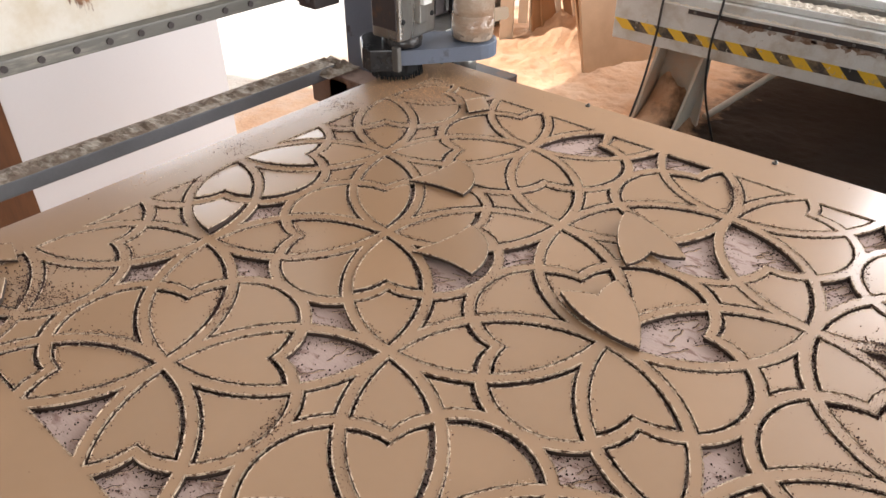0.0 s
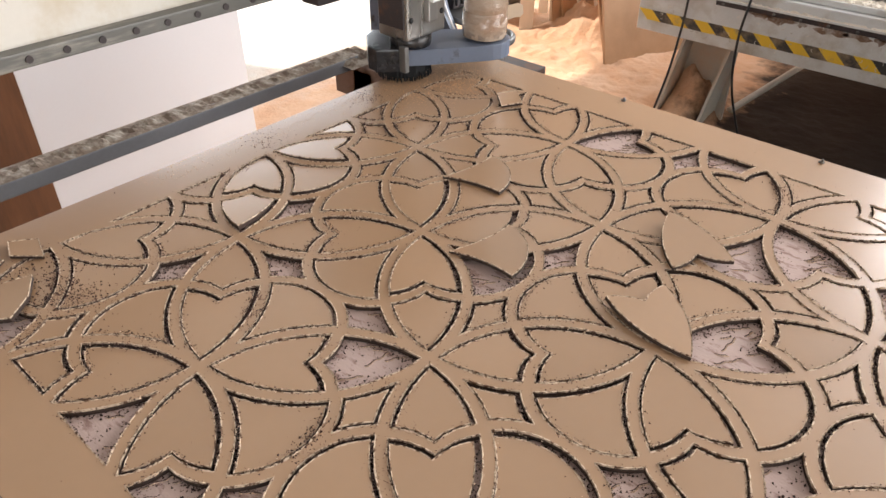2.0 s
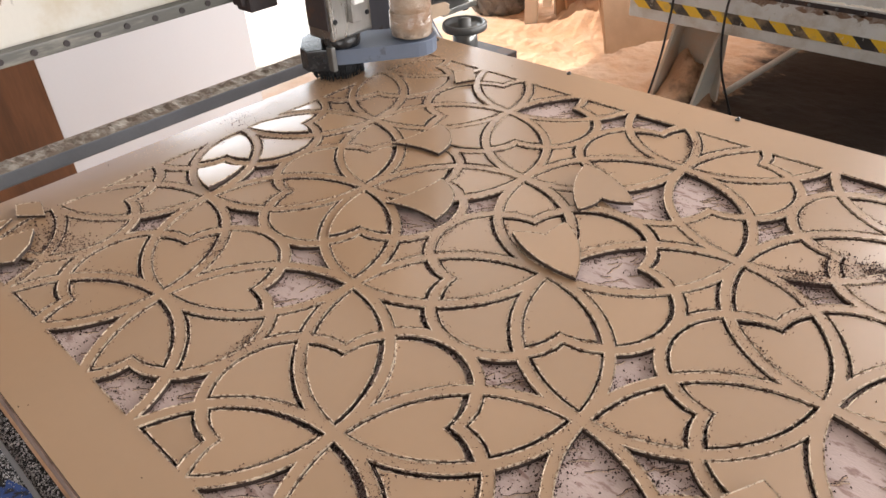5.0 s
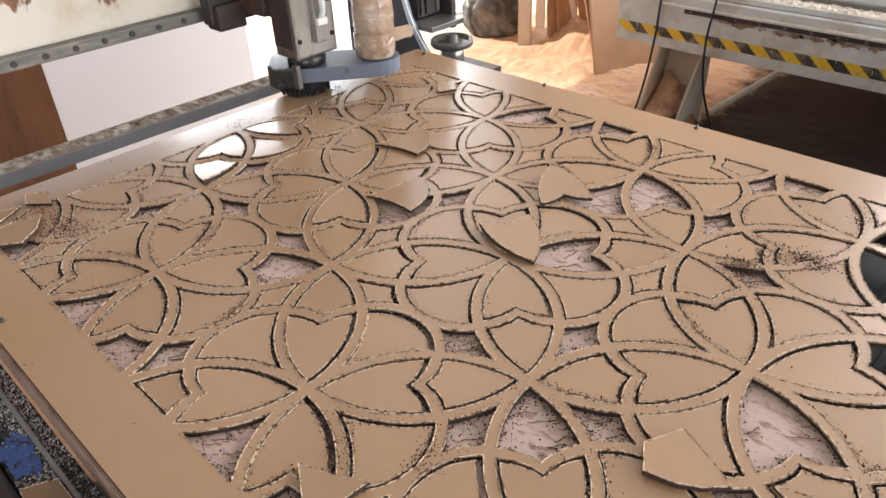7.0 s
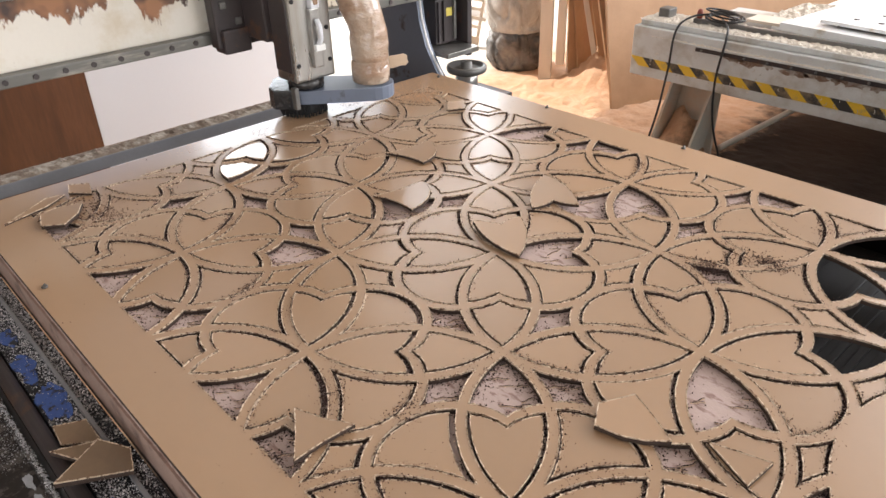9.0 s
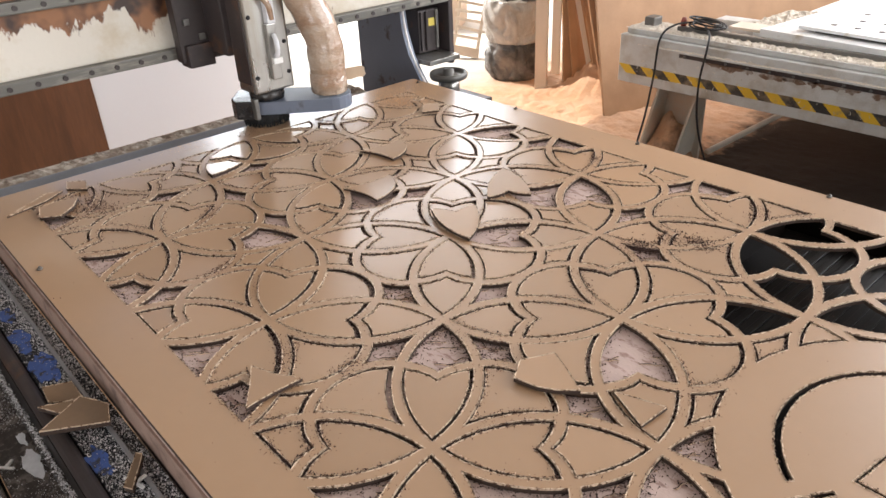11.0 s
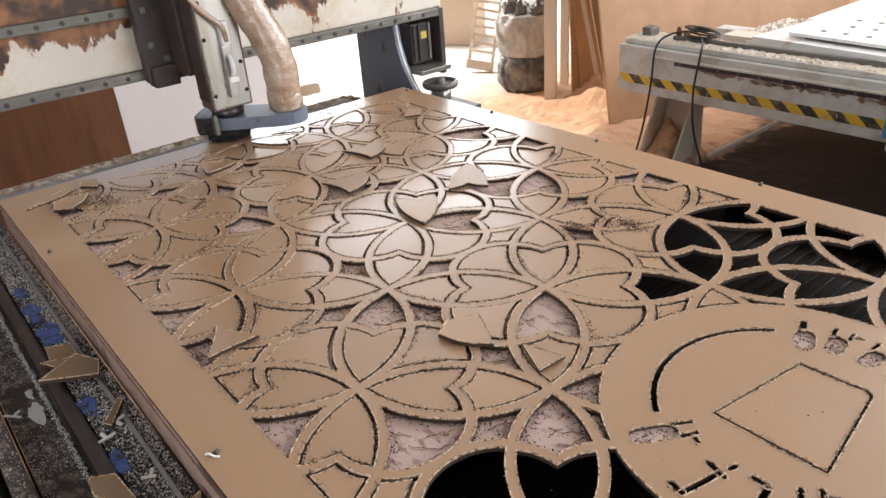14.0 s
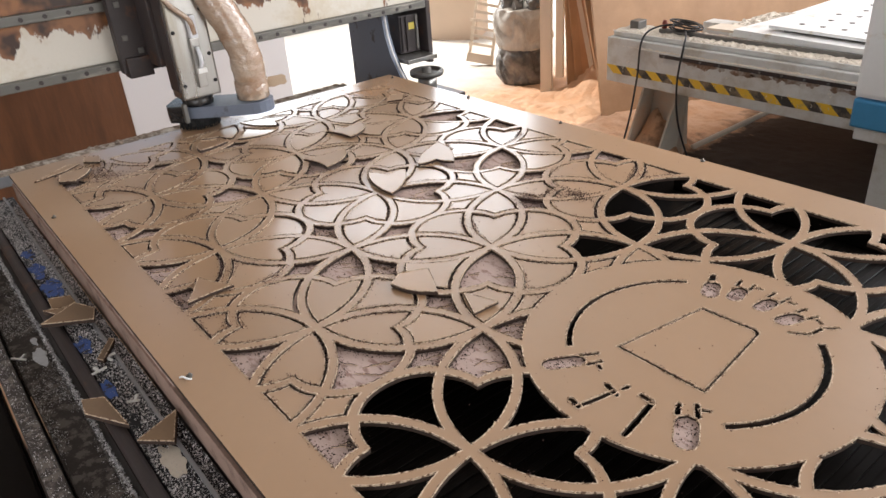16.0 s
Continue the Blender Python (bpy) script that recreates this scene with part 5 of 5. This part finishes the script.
# spots where dark cutting dust has gathered along the edges
SOOTY = [(-0.041, -0.269), (-0.246, -0.415), (0.174, -0.355), (0.342, 0.456), (0.709, 0.453), (0.646, 0.253), (0.547, -0.354), (0.459, -0.409), (0.639, 0.184), (-0.30, -0.46), (-0.20, -0.47)]


def edge_dust():
    """Pale fuzz on the lips, dark dust and painted shade in the grooves, dust round the open patches."""
    rng = random.Random(11)
    pale, dark, brown = [], [], []
    LOW = TOP - THICK
    for c in CELLS:
        hole, piece = c[4], c[5]
        cx = centre(hole)
        if cx.x > 1.8:
            continue
        held = backed(hole)
        gone = any(inside(hole, p) for p in GONE)
        lines = [(hole, 1)] + ([(piece, 0)] if piece and held and not gone else [])
        for poly, is_hole in lines:
            for a, b in zip(poly, poly[1:] + poly[:1]):
                ln = math.hypot(b[0] - a[0], b[1] - a[1])
                for _ in range(int(ln / 0.0011 + rng.random())):
                    t = rng.random()
                    x0, y0 = a[0] + (b[0] - a[0]) * t, a[1] + (b[1] - a[1]) * t
                    n1 = noise.noise(Vector((x0 * 30, y0 * 30, 1)))
                    n2 = noise.noise(Vector((x0 * 7, y0 * 7, 4)))
                    if rng.random() < 0.06 + n1 * 0.3:
                        pale.append((x0 + rng.gauss(0, 0.0012), y0 + rng.gauss(0, 0.0012), TOP + 0.0002, 0.00035 + rng.random() ** 2 * 0.0009))
                    if held and rng.random() < (0.50 if x0 > 0.1 else 0.75) + 1.1 * n2:
                        dark.append((x0 + rng.gauss(0, 0.0022), y0 + rng.gauss(0, 0.0022), TOP + 0.0001, 0.00035 + rng.random() ** 2 * 0.0010))
                    for sx, sy in SOOTY:
                        near = math.hypot(x0 - sx, y0 - sy)
                        if near < 0.05:
                            for _k in range(3):
                                if rng.random() < 0.9 * math.exp(-(near / 0.028) ** 2):
                                    dark.append((x0 + rng.gauss(0, 0.0045), y0 + rng.gauss(0, 0.0045), TOP + 0.0001, 0.0004 + rng.random() ** 2 * 0.0013))
                    if n2 > 0.2 and rng.random() < n2:
                        dark.append((x0 + rng.gauss(0, 0.005), y0 + rng.gauss(0, 0.005), TOP + 0.0001, 0.00035 + rng.random() ** 2 * 0.0009))
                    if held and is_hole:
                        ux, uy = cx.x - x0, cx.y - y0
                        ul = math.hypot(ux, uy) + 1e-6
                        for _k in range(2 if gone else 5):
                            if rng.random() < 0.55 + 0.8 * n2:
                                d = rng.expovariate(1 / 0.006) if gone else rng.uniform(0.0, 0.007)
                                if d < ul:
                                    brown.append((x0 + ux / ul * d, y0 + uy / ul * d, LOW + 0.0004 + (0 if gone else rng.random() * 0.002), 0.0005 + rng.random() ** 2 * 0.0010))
    for poly in list(SLOTS) + SUNK + [f[0] for f in FILLED] + [f[1] for f in FILLED]:
        for a, b in zip(poly, poly[1:] + poly[:1]):
            for _ in range(int(math.hypot(b[0] - a[0], b[1] - a[1]) / 0.0011 + rng.random())):
                t = rng.random()
                x0, y0 = a[0] + (b[0] - a[0]) * t, a[1] + (b[1] - a[1]) * t
                pale.append((x0 + rng.gauss(0, 0.0006), y0 + rng.gauss(0, 0.0006), TOP + 0.0002, 0.00035 + rng.random() ** 2 * 0.0009))
                if rng.random() < 0.3:
                    dark.append((x0 + rng.gauss(0, 0.0018), y0 + rng.gauss(0, 0.0018), TOP + 0.0001, 0.00035 + rng.random() ** 2 * 0.0009))
    for poly in SUNK:
        for _ in range(170):
            a, b, c = rng.choice(poly), rng.choice(poly), rng.choice(poly)
            u, v = rng.random(), rng.random() * 0.3
            x, y = a[0] + (b[0] - a[0]) * u, a[1] + (b[1] - a[1]) * u
            x, y = x + (c[0] - x) * v, y + (c[1] - y) * v
            if noise.noise(Vector((x * 160, y * 160, 3))) > -0.1:
                brown.append((x, y, TOP - 0.0042, 0.0005 + rng.random() ** 2 * 0.0013))
    # short scuffs scored in the bare board
    for hole in [c[4] for c in CELLS if any(inside(c[4], p) for p in GONE)]:
        c = centre(hole)
        for _ in range(8):
            px, py = c.x + rng.gauss(0, 0.028), c.y + rng.gauss(0, 0.028)
            a = 0.9 + rng.gauss(0, 0.25)
            ln = rng.uniform(0.012, 0.04)
            for k in range(int(ln / 0.0007)):
                x, y = px + k * 0.0007 * math.cos(a) + 0.001 * math.sin(k * 0.25), py + k * 0.0007 * math.sin(a)
                if inside(hole, (x, y)):
                    brown.append((x, y, LOW + 0.0001, 0.0004 + rng.random() * 0.0003))
                    pale.append((x + 0.0016, y - 0.0010, LOW + 0.0001, 0.0005 + rng.random() * 0.0005))
    for _ in range(11000):
        x, y = rng.uniform(PX0, 1.7), rng.uniform(-PY, PY)
        if rng.random() < max(0.05, noise.noise(Vector((x * 4, y * 4, 8))) - 0.1):
            dark.append((x, y, TOP + 0.0002, 0.0003 + rng.random() ** 3 * 0.0011))
    for px, py, n, sd in ((-0.30, -0.43, 500, 0.04), (-0.22, -0.40, 350, 0.022), (0.709, 0.279, 650, 0.016), (0.645, 0.200, 500, 0.014), (-0.41, 0.28, 260, 0.03), (-0.40, 0.02, 200, 0.03)):
        for _ in range(n):
            dark.append((rng.gauss(px, sd), rng.gauss(py, sd * 0.7), TOP + 0.0002, 0.0004 + rng.random() ** 2 * 0.0012))
    corner = [(rng.gauss(-0.34, 0.06), rng.gauss(0.46, 0.09), TOP + 0.0002, 0.0004 + rng.random() ** 2 * 0.001) for _ in range(4500)]
    corner += [(rng.uniform(PX0, -0.40), rng.uniform(-0.2, 0.5), TOP + 0.0002, 0.0004 + rng.random() ** 2 * 0.0009) for _ in range(1200)]
    crumbs("corner_sawdust", [d for d in corner if PX0 < d[0] and d[1] < PY], M_DUST, "brown sawdust scattered on the panel corner", 3)
    crumbs("fibre_fuzz", pale, M_CRUMB, "pale fibre fuzz along the routed edges", 1)
    crumbs("dark_specks", [d for d in dark if PX0 < d[0] and PYN < d[1] < PY], M_SOOT, "dark specks of cutting dust on the panel", 2)
    crumbs("groove_dust", brown, M_GROOVE, "dark cutting dust and painted depth shade in the grooves", 5)
    bed = []
    for _ in range(26000):
        x, y = rng.uniform(-0.85, 0.7), rng.uniform(2.25, 2.47)
        if rng.random() < 0.55 + noise.noise(Vector((x * 8, y * 30, 2))):
            bed.append((x, y, 0.6465 if y > 2.287 else 0.584, 0.0008 + rng.random() ** 2 * 0.0028))
    crumbs("bed_grit", [b for b in bed if not 2.2835 < b[1] < 2.287], M_CHALKBIT, "pale wood crumbs on the second bed's top", 8)


def rail_grit():
    rng = random.Random(31)
    pale = []
    for _ in range(30000):
        x = rng.uniform(-0.48, 1.5)
        y = rng.uniform(-0.665, -0.601)
        if noise.noise(Vector((x * 12, y * 25, 3))) + rng.random() * 0.8 > 0.25:
            pale.append((x, y, 0.7655, 0.0005 + rng.random() ** 2 * 0.0017))
    for _ in range(16000):
        x, y = rng.uniform(-0.48, 1.5), rng.uniform(-0.756, -0.699)
        if noise.noise(Vector((x * 9, y * 20, 6))) + rng.random() * 0.6 > 0.3:
            pale.append((x, y, 0.6855, 0.0004 + rng.random() ** 2 * 0.0011))
    for _ in range(5000):
        pale.append((rng.uniform(-0.48, 1.5), rng.gauss(-0.6955, 0.0022), 0.7005, 0.0007 + rng.random() * 0.0015))
    for _ in range(2500):
        pale.append((rng.uniform(-0.48, 1.5), rng.uniform(-0.79, -0.766), 0.7085, 0.0004 + rng.random() ** 2 * 0.001))
    crumbs("rail_grit", pale, M_GRITBIT, "pale gritty dust on the bed's side rails", 6)


edge_dust()
rail_grit()


def motions():
    walk(SPINDLE, [(t, pose(0, y, 0)) for t, y in ((0.0, 0.470), (2.0, 0.404), (4.0, 0.333), (6.5, 0.242), (8.0, 0.190), (10.5, 0.108), (12.0, 0.054), (14.0, -0.017), (16.0, -0.089))])


motions()
